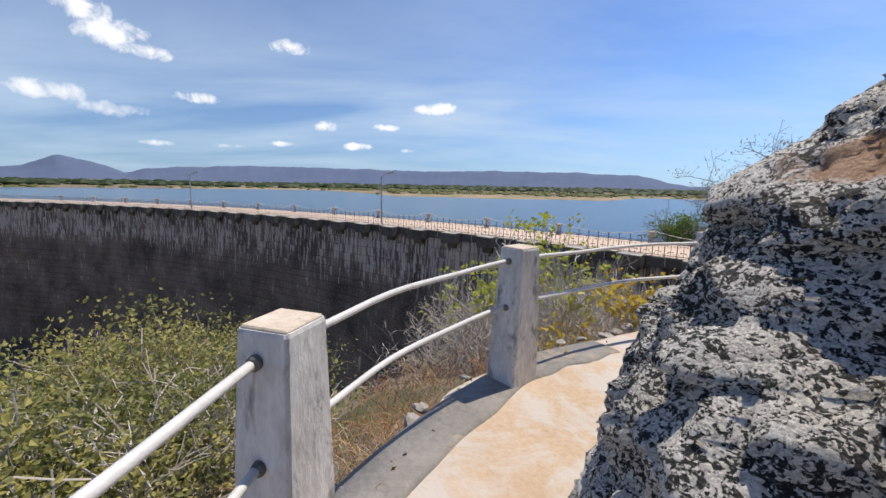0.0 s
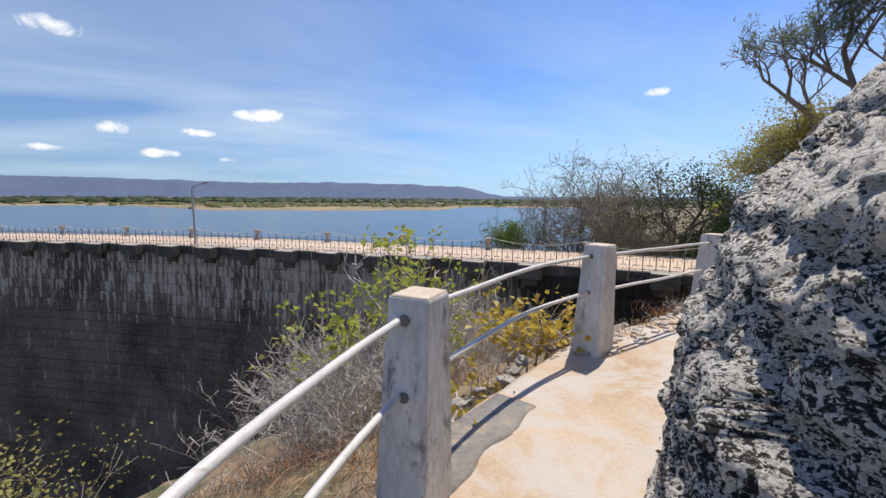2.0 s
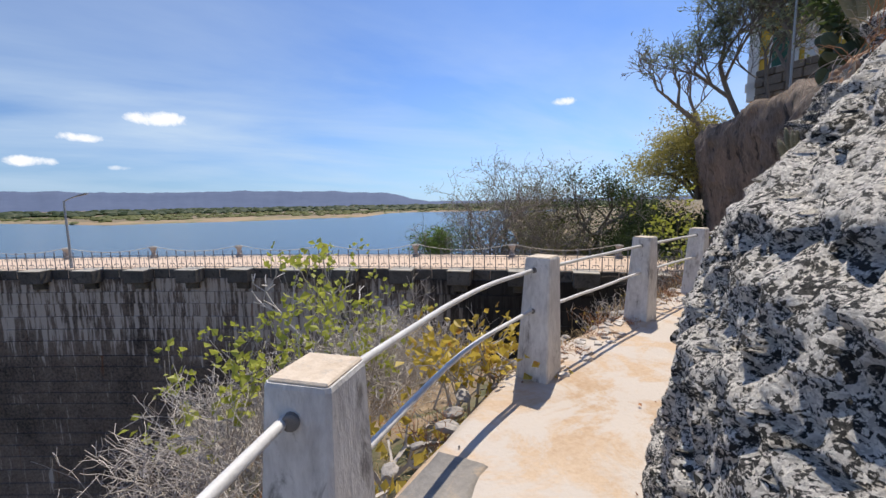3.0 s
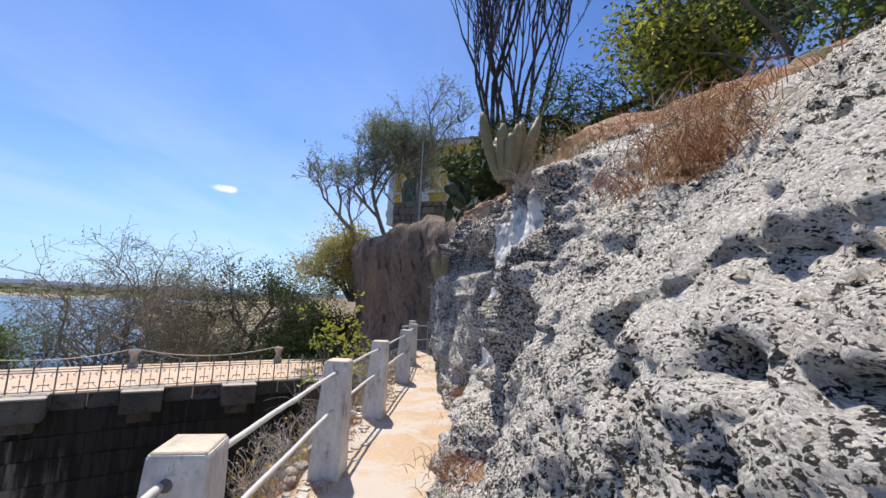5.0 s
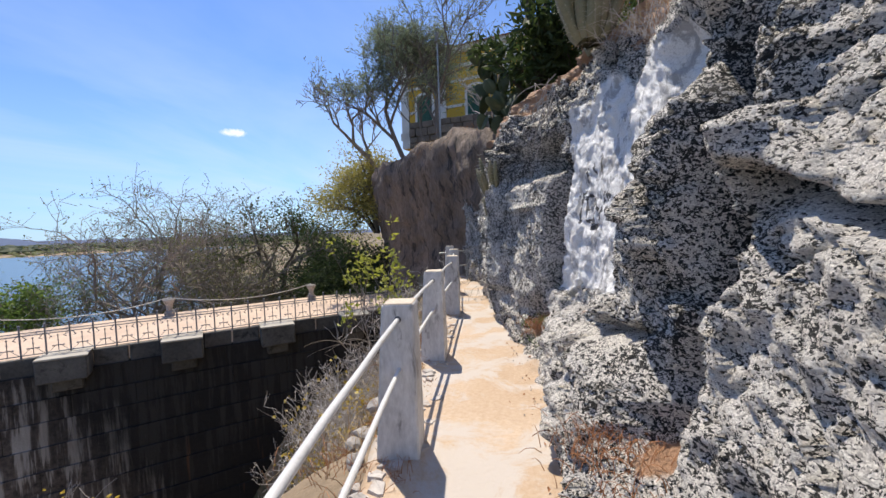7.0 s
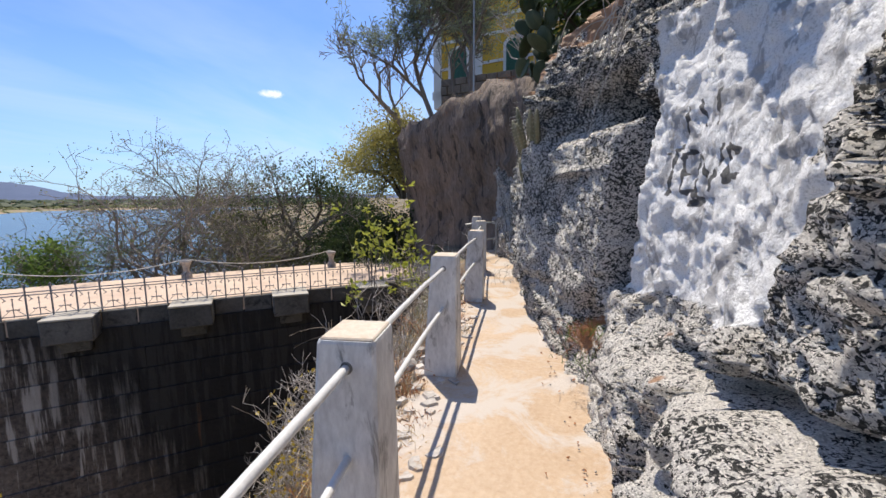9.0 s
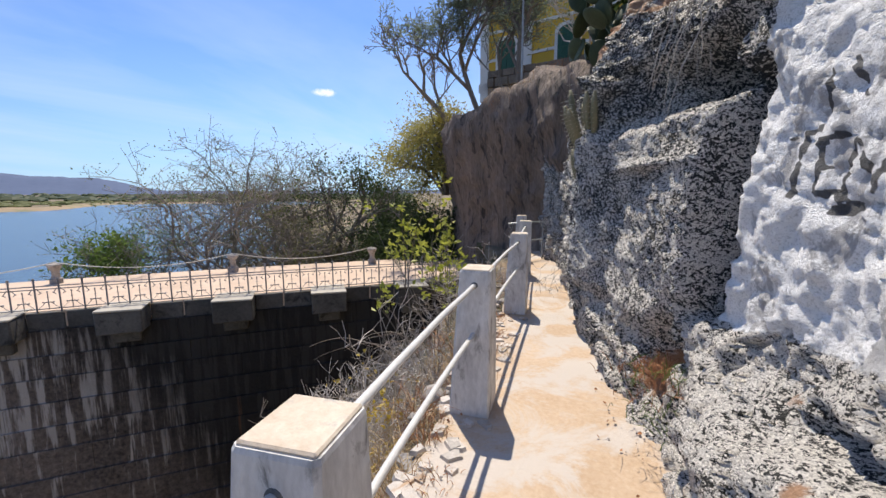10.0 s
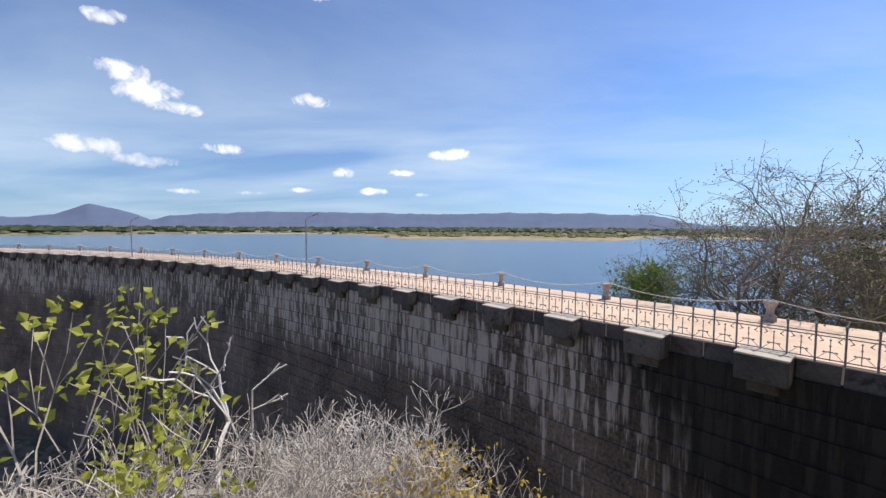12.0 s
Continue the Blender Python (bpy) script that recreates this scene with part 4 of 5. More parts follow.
def build_railing():
    rail = tagged(new("iron_railing"), "low wrought-iron railing with cross ornaments along the crest", "railing")
    rail.matrix_world = on_arc(DAM_R + 0.60, 46, DECK_Z)
    back = rail.matrix_world.inverted()
    upright = mesh_of(lathe([(0.020, -0.05), (0.020, 0.50), (0.020, 0.70), (0.034, 0.715), (0.018, 0.735), (0.032, 0.755), (0.030, 0.785), (0.004, 0.81)], 6), "upright", IRON)
    bm = bmesh.new()
    bar(bm, (0, 0, 0.02), (0, 0, 0.46), 0.016)
    bar(bm, (-0.10, 0, 0.20), (0.10, 0, 0.20), 0.016)
    for x, z in ((-0.10, 0.20), (0.10, 0.20), (0, 0.33), (0, 0.46), (0, 0.20)):
        bmesh.ops.create_icosphere(bm, subdivisions=1, radius=0.024, matrix=pose(x, 0, z))
    for q in (-1, 1):
        bar(bm, (q * 0.20, 0, 0.55), (q * 0.12, 0, 0.44), 0.014)
        bar(bm, (q * 0.12, 0, 0.44), (q * 0.17, 0, 0.40), 0.014)
        bar(bm, (q * 0.03, 0, 0.22), (q * 0.20, 0, 0.05), 0.010)
        bmesh.ops.create_icosphere(bm, subdivisions=1, radius=0.020, matrix=pose(q * 0.12, 0, 0.44))
    ornament = mesh_of(bm, "ornament", IRON)
    gap = math.degrees(0.462 / DAM_R)
    far = Soup()
    for k in range(260):
        deg = 39.0 + gap * k
        m = back @ on_arc(DAM_R + 0.60, deg, DECK_Z)
        m2 = back @ on_arc(DAM_R + 0.60, deg + gap / 2, DECK_Z)
        if k < 150:
            share("upright", upright, rail, m)
            share("ornament", ornament, rail, m2)
        else:
            for me, mm in ((upright, m), (ornament, m2)):
                b = len(far.v)
                far.v += [mm @ v.co for v in me.vertices]
                far.f += [tuple(b + i for i in p.vertices) for p in me.polygons]
    tagged(far.object("far_uprights", IRON, rail), kind="stuff")
    for z, name in ((0.60, "top_bar"), (0.53, "second_bar"), (0.04, "foot_bar")):
        s = Soup()
        pts = [(back @ on_arc(DAM_R + 0.60, d, DECK_Z + z)).translation for d in np.linspace(38.9, 39 + gap * 262, 160)]
        s.tube(pts, [0.015] * 160, 4)
        s.object(name, IRON, rail)


build_railing()


def build_pillars():
    proto = tagged(new("chain_pillar"), "short flared concrete pillar on the lake edge of the crest", "pillar", "crest pillars")
    bm = lathe([(0.20, -0.1), (0.20, 0.16), (0.14, 0.20), (0.115, 0.32), (0.13, 0.46), (0.20, 0.60), (0.215, 0.63)], 12)
    part("shaft", bm, STONE, proto)
    part("cap", lathe([(0.225, 0.631), (0.23, 0.68), (0.20, 0.72), (0.05, 0.75)], 12), STONE, proto, "rounded pillar cap")
    spots = [41.4 + 2.46 * k for k in range(0, 16)]
    for i, deg in enumerate(spots):
        m = on_arc(DAM_R + 4.5, deg, DECK_Z)
        if i == 0:
            proto.matrix_world = m @ Matrix.Scale(0.85, 4)
        else:
            copy_thing(proto, m)
    for a, b in zip(spots[:-1], spots[1:]):
        pa, pb = on_arc(DAM_R + 4.5, a, DECK_Z + 0.66).translation, on_arc(DAM_R + 4.5, b, DECK_Z + 0.66).translation
        s = Soup()
        s.tube([pa.lerp(pb, f) - Vector((0, 0, 0.32 * 4 * f * (1 - f))) for f in np.linspace(0, 1, 13)], [0.016] * 13, 5)
        tagged(s.object("sagging_chain", CHAIN), "pale sagging chain between two crest pillars", "chain", "crest chains")


build_pillars()


def street_lamp(m):
    base = tagged(new("street_lamp"), "slim galvanised lamp post with one arm on the crest", "street lamp", "crest lamps")
    base.matrix_world = m
    part("pole", lathe([(0.065, -0.05), (0.06, 0.1), (0.05, 1.8), (0.04, 3.25)], 10), POLE, base)
    s = Soup()
    s.tube([Vector((0, 0, 3.18)), Vector((0.12, 0.02, 3.28)), Vector((0.45, 0.08, 3.42)), Vector((0.62, 0.11, 3.47))], [0.028] * 4, 8)
    s.object("arm", POLE, base)
    bm = bmesh.new()
    boxes(bm, pose(0.82, 0.14, 3.52, 0, -14, 10) @ Matrix.Diagonal((0.46, 0.15, 0.07, 1)), 0.02)
    part("lamp_head", bm, LAMP_GREY, base, "flat grey lamp head")


for lamp_deg in (54.4, 66.0):
    street_lamp(on_arc(DAM_R + 1.0, lamp_deg, DECK_Z))


# ---- plants ----
def grow(wood, p, way, length, radius, depth, rnd, tips, spread=0.7, up=0.15, kids=3, bend=0.25, thin=0.62, ratio=0.72, floor=0.003):
    """A limb with bends and side shoots; the ends of the last shoots go into tips."""
    n = 4 if radius > 0.011 else 2
    pts, here, d = [p.copy()], p.copy(), way.normalized()
    for i in range(n):
        d = (d + Vector((rnd.uniform(-bend, bend), rnd.uniform(-bend, bend), rnd.uniform(-bend, bend) + up * 0.3))).normalized()
        here = here + d * length / n
        pts.append(here.copy())
    radii = [max(radius * (1 - (1 - thin) * i / n), floor) for i in range(n + 1)]
    wood.tube(pts, radii, 6 if radius > 0.05 else 4 if radius > 0.012 else 3, False)
    if depth <= 0:
        tips.append((here, d))
        return
    for k in range(kids):
        at = pts[n] if k == 0 else pts[rnd.randint(max(1, n // 2), n)]
        turn = Vector((rnd.gauss(0, 1), rnd.gauss(0, 1), rnd.gauss(0, 0.7)))
        w = (d * (1 - spread * 0.5) + turn.normalized() * spread + Vector((0, 0, up))).normalized()
        grow(wood, at, w, length * ratio * rnd.uniform(0.75, 1.15), radius * thin * rnd.uniform(0.8, 1.0), depth - 1, rnd, tips, spread, up, kids, bend, thin, ratio, floor)
    if depth == 1:
        tips.append((here, d))


def plant(name, label, category, at, height, seed, wood_mat, leaf_mat=None, stems=1, lean=(0, 0, 1), depth=4, kids=3, spread=0.7, up=0.15,
          trunk=0.08, leaves=0, leaf=0.06, wide=0.5, cloud=0.15, fan=0.5, group="", bend=0.25, ratio=0.72, first=0.38, floor=0.003, droop=0.0):
    rnd = random.Random(seed)
    base = tagged(new(name), label, category, group)
    base.location = at
    limbs, tips = [], []
    for k in range(stems):
        wood = Soup()
        w = Vector(lean) + Vector((rnd.uniform(-fan, fan), rnd.uniform(-fan, fan), 0)) * (1 if stems > 1 else 0.3)
        grow(wood, Vector((rnd.uniform(-.1, .1), rnd.uniform(-.1, .1), -0.15)) * (1 if stems > 1 else 0.4), w, height * first * rnd.uniform(0.8, 1.1), trunk * rnd.uniform(0.7, 1), depth, rnd, tips, spread, up, kids, bend, 0.66, ratio, floor)
        limbs.append(wood)
    # bring the whole plant to its height
    k = height / max(v.z for wood in limbs for v in wood.v)
    for wood in limbs:
        wood.v = [v * k for v in wood.v]
        wood.object("trunk" if stems == 1 else "stem", wood_mat, base)
    if leaf_mat and leaves:
        s = Soup()
        for p, d in tips:
            for n in range(leaves):
                o = Vector((rnd.gauss(0, cloud), rnd.gauss(0, cloud), rnd.gauss(0, cloud * 0.7)))
                w = (d * 0.5 + Vector((rnd.gauss(0, 1), rnd.gauss(0, 1), rnd.gauss(0, 0.7) - droop))).normalized()
                s.leaf(p * k + o, w, leaf * rnd.uniform(0.6, 1.3), wide, rnd)
        s.object("crown" if stems == 1 else "foliage", leaf_mat, base)
    return base


def spread_copies(kinds, spots, rnd):
    """Further plants like the given ones, turned and a little larger or smaller."""
    for i, (x, y, z) in enumerate(spots):
        k = rnd.uniform(0.8, 1.25)
        ob = kinds[i % len(kinds)]
        copy_thing(ob, pose(x, y, z, rnd.uniform(-6, 6), rnd.uniform(-6, 6), rnd.uniform(0, 360)) @ Matrix.Diagonal((k, k, k, 1)))


def ground_at(x, y):
    return float(ground_height(np.array([float(x)]), np.array([float(y)]))[0])


def rooted(x, y, sink=0.1):
    return (x, y, ground_at(x, y) - sink)


def crest_trees():
    # bare grey trees on the lake bank past the dam's end
    for i, (x, y, h) in enumerate(((16.4, 20.8, 7.6), (18.4, 22.4, 9.4), (20.8, 21.6, 9.0), (18.8, 19.0, 6.0), (22.8, 23.0, 8.4), (15.2, 22.8, 5.0), (22.0, 18.8, 5.6))):
        plant("bare_tree", "leafless grey-brown thorn tree on the lake bank", "tree", (x, y, -3.6), h * 0.92, 40 + i, TWIG_BROWN, LEAF_DULL, stems=4, depth=5, kids=3, spread=0.8, up=0.10, trunk=0.06, leaves=2, leaf=0.09, cloud=0.12, fan=0.85, group="bank trees", first=0.30, floor=0.006)
    rnd = random.Random(2)
    low = [plant("bank_brush", "dense leafless brush under the bank trees", "brush", rooted(x, y), 2.6, 140 + i, TWIG_BROWN, LEAF_DULL, stems=7, depth=3, kids=4, trunk=0.025, leaves=1, leaf=0.09, fan=0.9, spread=0.7, first=0.4, group="bank brush", floor=0.006) for i, (x, y) in enumerate(((17.2, 19.6), (19.6, 18.2), (21.4, 17.2)))]
    spread_copies(low, [(*rooted(17 + 9 * rnd.random(), 17.0 + 6.5 * rnd.random()),) for k in range(14)], rnd)
    plant("green_tree", "small dark-green leafy tree beside the lake bank", "tree", rooted(23.6, 18.8), 7.2, 61, BARK, LEAF_DARK, depth=4, kids=4, trunk=0.14, leaves=16, leaf=0.16, cloud=0.36, spread=0.8)
    plant("green_tree", "small dark-green leafy tree beside the lake bank", "tree", rooted(27.6, 18.0), 6.0, 62, BARK, LEAF_DARK, depth=4, kids=4, trunk=0.14, leaves=16, leaf=0.16, cloud=0.36, spread=0.8)
    plant("spreading_tree", "yellow-green tree hanging over the cliff's corner", "tree", (23.4, 12.3, 1.6), 4.4, 63, BARK, LEAF_OLIVE, stems=5, depth=4, kids=3, trunk=0.09, leaves=20, leaf=0.14, cloud=0.30, spread=0.8, fan=0.45, up=0.05, lean=(-0.15, 0.25, 1))
    plant("spreading_tree", "yellow-green tree hanging over the cliff's corner", "tree", (24.6, 12.9, 1.8), 3.8, 67, BARK_DARK, LEAF_OLIVE, stems=4, depth=4, kids=3, trunk=0.07, leaves=8, leaf=0.14, cloud=0.34, spread=0.8, fan=0.45, up=0.05, lean=(-0.1, 0.2, 1))
    plant("waterside_bush", "dense green bush at the water's edge", "bush", (12.9, 22.2, -2.9), 2.9, 64, BARK, LEAF_GREEN, stems=3, depth=4, kids=3, trunk=0.05, leaves=6, leaf=0.17, cloud=0.22, fan=0.35)
    plant("waterside_bush", "half-bare bush at the water's edge", "bush", (14.4, 22.6, -2.9), 3.2, 65, TWIG, LEAF_GREEN, stems=4, depth=4, kids=3, trunk=0.045, leaves=3, leaf=0.10, cloud=0.2, fan=0.8)
    # dark undergrowth below the corner of the cliff
    for i, (x, y, h) in enumerate(((20.6, 12.6, 4.2), (21.8, 13.6, 4.6), (19.4, 11.6, 3.2), (22.6, 14.8, 4.2), (21.4, 12.4, 4.8))):
        plant("thicket", "dark tangled thicket below the cliff", "bush", rooted(x, y), h, 70 + i, BARK_DARK, LEAF_DARK, stems=6, depth=4, kids=3, trunk=0.04, leaves=12, leaf=0.13, cloud=0.26, fan=0.6, spread=0.9, group="cliff thicket")


crest_trees()


def hill_trees():
    tufted = dict(depth=5, kids=4, bend=0.13, leaf=0.22, wide=0.11, cloud=0.11)
    plant("hill_tree", "grey-green tufted tree leaning out over the cliff", "tree", (21.6, 9.8, 4.6), 7.4, 81, BARK, LEAF_GREY, lean=(-0.22, 0.42, 1), trunk=0.15, spread=0.68, up=0.16, first=0.34, leaves=6, **tufted)
    plant("bare_hill_tree", "bare purplish tree on the cliff's edge", "tree", (22.4, 11.4, 4.4), 4.8, 82, TWIG_BROWN, None, lean=(-0.3, 0.6, 0.75), depth=6, kids=3, trunk=0.11, spread=0.62, up=0.10, first=0.30, floor=0.008, bend=0.14)
    plant("hill_tree", "grey-green tufted tree before the yellow house", "tree", (20.4, 7.9, 5.0), 7.4, 83, BARK, LEAF_GREY, lean=(0, 0.05, 1), trunk=0.12, spread=0.66, up=0.16, first=0.36, leaves=2, **tufted)
    plant("hill_tree", "slim grey-green tree before the yellow house", "tree", (21.2, 8.8, 5.0), 6.8, 84, BARK, LEAF_GREY, lean=(0.02, 0.05, 1), trunk=0.10, spread=0.62, up=0.18, first=0.38, leaves=2, **tufted)
    plant("tall_tree", "tall dark tree of many upright bare trunks", "tree", (11.6, 3.5, 4.0), 12.0, 85, BARK_DARK, None, stems=6, fan=0.30, depth=5, kids=3, trunk=0.12, spread=0.42, up=0.42, first=0.40, bend=0.14, floor=0.012)
    plant("ivy_bush", "dark leafy creeper round the foot of the tall tree", "bush", (11.6, 3.6, 4.0), 1.7, 86, BARK_DARK, LEAF_DARK, stems=6, depth=3, kids=3, trunk=0.03, leaves=12, leaf=0.24, wide=0.3, cloud=0.22, fan=0.7)
    feathery = dict(depth=5, kids=3, trunk=0.12, leaves=26, leaf=0.15, wide=0.14, cloud=0.26, spread=0.95, up=0.0, first=0.30, droop=0.7)
    plant("feathery_tree", "feathery bright-green tree above the rock", "tree", (11.3, 1.6, ground_at(11.3, 1.6) - 0.1), 8.3 - ground_at(11.3, 1.6), 87, BARK_DARK, LEAF_GREEN, lean=(-0.1, 0.25, 1), **feathery)
    plant("feathery_tree", "feathery bright-green tree above the rock", "tree", (10.0, -0.6, ground_at(10.0, -0.6) - 0.1), 9.4 - ground_at(10.0, -0.6), 88, BARK_DARK, LEAF_GREEN, **feathery)
    plant("lime_bush", "lime-green leafy bush among dry grass", "bush", (8.6, 0.6, ground_at(8.6, 0.6) - 0.1), 7.3 - ground_at(8.6, 0.6), 89, BARK, LEAF_LIME, stems=4, depth=4, kids=3, trunk=0.05, leaves=9, leaf=0.11, cloud=0.20, fan=0.4)
    plant("bare_hill_tree", "bare grey tree behind the rock's crest", "tree", (6.4, -1.0, ground_at(6.4, -1.0) - 0.1), 4.6, 93, TWIG, LEAF_DULL, stems=3, depth=5, kids=3, trunk=0.05, leaves=1, leaf=0.08, fan=0.6, first=0.3)
    plant("hill_bush", "dark green bush behind the rock's crest", "bush", (7.2, -0.8, ground_at(7.2, -0.8) - 0.1), 3.8, 90, BARK, LEAF_DARK, stems=5, depth=4, kids=3, trunk=0.05, leaves=10, leaf=0.12, cloud=0.24, fan=0.7)
    plant("hill_bush", "dark green bush behind the rock's crest", "bush", (5.4, -1.6, ground_at(5.4, -1.6) - 0.1), 3.4, 91, BARK, LEAF_GREEN, stems=5, depth=4, kids=3, trunk=0.05, leaves=10, leaf=0.12, cloud=0.24, fan=0.7)
    plant("bare_bush", "bare twiggy bush against the hillside", "bush", (13.4, 5.0, 4.6), 1.8, 92, TWIG, LEAF_DULL, stems=5, depth=3, kids=3, trunk=0.02, leaves=2, leaf=0.07, fan=0.8)


hill_trees()


def gorge_plants():
    lime = "leafy lime-green sapling rising beside the parapet"
    for i, (x, y, top) in enumerate(((1.25, 6.3, 1.05), (1.9, 6.7, 1.0), (0.75, 6.0, 0.35), (1.7, 7.8, 1.0), (1.45, 8.7, 0.65), (2.3, 7.7, 0.3), (2.55, 7.0, 0.0), (0.9, 7.3, 0.1))):
        z = ground_at(x, y)
        plant("sapling", lime, "plant", (x, y, z - 0.1), (top - z) * 1.0, 100 + i, TWIG, LEAF_LIME, stems=2, depth=2, kids=3, trunk=0.013, leaves=5, leaf=0.095, wide=0.72, cloud=0.07, fan=0.32, spread=0.5, up=0.4, first=0.45, group="parapet saplings")
    for i, (x, y, z, h) in enumerate(((2.15, 4.80, -0.4, 0.85), (2.40, 4.95, -0.5, 0.9), (0.95, 4.15, -0.4, 0.35))):
        plant("yellow_plant", "low plant with yellow and orange leaves by the parapet", "plant", (x, y, z), h, 120 + i, TWIG, LEAF_YELLOW, stems=4, depth=2, kids=3, trunk=0.012, leaves=4, leaf=0.09, wide=0.7, cloud=0.06, fan=0.5, first=0.42, group="yellow plants")
    for i, (x, y, top) in enumerate(((9.8, 6.7, 1.75), (10.6, 7.1, 1.4))):
        z = ground_at(x, y)
        plant("sapling", "lime-green sapling before the brown cliff", "plant", (x, y, z - 0.1), top - z, 130 + i, BARK, LEAF_LIME, stems=2, depth=3, kids=3, trunk=0.02, leaves=3, leaf=0.11, wide=0.5, cloud=0.05, fan=0.22, spread=0.5, up=0.45, first=0.55, ratio=0.55)
    # bare brush on the slope: a few kinds, then their repeats
    rnd = random.Random(5)

    def kinds_of(n, *given, seed, **more):
        out = []
        for k in range(n):
            out.append(plant(*given[:3], (given[3] + k * 0.9, given[4], ground_at(given[3] + k * 0.9, given[4]) - 0.1), given[5], seed + k, *given[6:], **more))
        return out

    def spots(n, x0, x1, y0, y1, ok):
        out = []
        while len(out) < n:
            x, y = rnd.uniform(x0, x1), rnd.uniform(y0, y1)
            if ok(x, y):
                out.append((x, y, ground_at(x, y) - 0.12))
        return out

    def beside(x, y, near, far):
        d = -float(signed(EDGE, np.array([x]), np.array([y]))[0][0])
        return near < d < far

    brush = kinds_of(4, "brush", "tangled leafless brush on the gorge slope", "brush", 0.6, 8.4, 1.7, TWIG, None, seed=200, stems=6, depth=4, kids=3, trunk=0.008, fan=0.75, spread=0.8, up=0.2, bend=0.42, first=0.34, group="gorge brush", floor=0.0023)
    spread_copies(brush, spots(26, 0.6, 7.0, 6.2, 12.5, lambda x, y: beside(x, y, 2.2, 7.5) and x < 2.2 + 0.52 * (y - 3.9)), rnd)
    spread_copies(brush, spots(13, 7.4, 13.0, 6.0, 10.0, lambda x, y: beside(x, y, 0.5, 3.4) and x > 7.4 + 0.5 * (y - 6.0)), rnd)
    tips = kinds_of(3, "yellow_brush", "twiggy shrub tipped with yellow leaves", "brush", 3.9, 9.2, 1.2, TWIG, LEAF_YELLOW, seed=280, stems=5, depth=3, kids=3, trunk=0.011, leaves=1, leaf=0.06, wide=0.8, cloud=0.04, fan=0.5, up=0.35, first=0.38, group="yellow brush")
    spread_copies(tips, [(x, y, ground_at(x, y) - 0.1) for x, y in ((4.4, 9.1), (4.9, 9.3), (5.3, 9.4), (5.7, 9.2), (4.6, 9.6), (5.1, 9.0), (7.2, 6.9), (7.7, 7.2), (8.1, 6.8), (8.6, 7.3), (7.0, 7.4))], rnd)
    spread_copies(brush, [(x, y, ground_at(x, y) - 0.1) for x, y in ((3.5, 9.2), (3.9, 9.9), (0.1, 5.7), (0.4, 6.2), (0.3, 7.0), (0.55, 5.5))], rnd)
    pale = kinds_of(2, "pale_brush", "dense sun-bleached leafless brush", "brush", 3.0, 9.2, 1.8, TWIG_PALE, None, seed=260, stems=7, depth=4, kids=3, trunk=0.010, fan=0.6, spread=0.75, up=0.25, bend=0.35, first=0.34, group="bleached brush", floor=0.0026)
    spread_copies(pale, [(x, y, ground_at(x, y) - 0.1) for x, y in ((3.7, 9.5), (4.2, 9.8), (3.3, 9.6))], rnd)
    plant("dead_tree", "bleached dead tree with forked bare branches", "tree", (2.55, 8.95, ground_at(2.55, 8.95) - 0.1), 2.9, 300, TWIG_PALE, None, lean=(-0.1, 0.1, 1), depth=5, kids=2, trunk=0.055, spread=0.7, up=0.12, first=0.30, floor=0.007)
    plant("dead_tree", "bleached dead tree with forked bare branches", "tree", (3.2, 9.3, ground_at(3.2, 9.3) - 0.1), 2.0, 303, TWIG_PALE, None, stems=2, lean=(0.05, 0.1, 1), depth=5, kids=2, trunk=0.025, spread=0.7, up=0.2, first=0.34, floor=0.004)
    # green and olive shrubs filling the slope and floor of the gorge
    shrub = "dusty olive-green shrub on the gorge slope"
    near = [plant("shrub", shrub, "shrub", (x, y, ground_at(x, y) - 0.1), 1.25, 320 + i, TWIG, mat, stems=5, depth=3, kids=3, trunk=0.013, leaves=n + 3, leaf=0.046, wide=0.6, cloud=0.15, fan=0.9, spread=0.8, up=0.2, first=0.40, group="gorge shrubs", floor=0.003)
            for i, (x, y, mat, n) in enumerate(((-2.6, 4.3, LEAF_OLIVE, 7), (-2.9, 3.6, LEAF_FRESH, 7), (-3.4, 3.4, LEAF_DULL, 7), (-3.6, 4.4, LEAF_FRESH, 7), (-1.9, 3.4, LEAF_DULL, 3)))]
    spread_copies(near, spots(62, -9.0, 0.0, 0.5, 8.0, lambda x, y: beside(x, y, 1.75, 5.0) and math.atan2(x + 0.16, y - 0.75) < -0.56 and math.atan2(x, y - 1.9) < -0.45), rnd)
    tall = [plant("shrub", shrub, "shrub", (x, y, ground_at(x, y) - 0.1), 1.75, 330 + i, TWIG_BROWN, mat, stems=6, depth=3, kids=3, trunk=0.014, leaves=9, leaf=0.048, wide=0.6, cloud=0.17, fan=0.8, spread=0.8, up=0.2, first=0.40, group="gorge shrubs", floor=0.003)
            for i, (x, y, mat) in enumerate(((-4.6, 4.6, LEAF_DULL), (-5.4, 5.2, LEAF_OLIVE), (-4.2, 5.6, LEAF_FRESH)))]
    spread_copies(tall, spots(34, -10.0, -1.0, 1.0, 8.5, lambda x, y: beside(x, y, 3.6, 5.2) and math.atan2(x, y - 1.9) < -0.62), rnd)
    far = [plant("shrub", shrub, "shrub", (x, y, ground_at(x, y) - 0.1), 3.0, 340 + i, TWIG, mat, stems=5, depth=3, kids=4, trunk=0.022, leaves=7, leaf=0.12, cloud=0.26, fan=0.85, spread=0.8, up=0.2, first=0.40, group="gorge shrubs", floor=0.008)
           for i, (x, y, mat) in enumerate(((-7, 12, LEAF_DULL), (-10, 14, LEAF_GREEN), (-9, 9, LEAF_DARK)))]
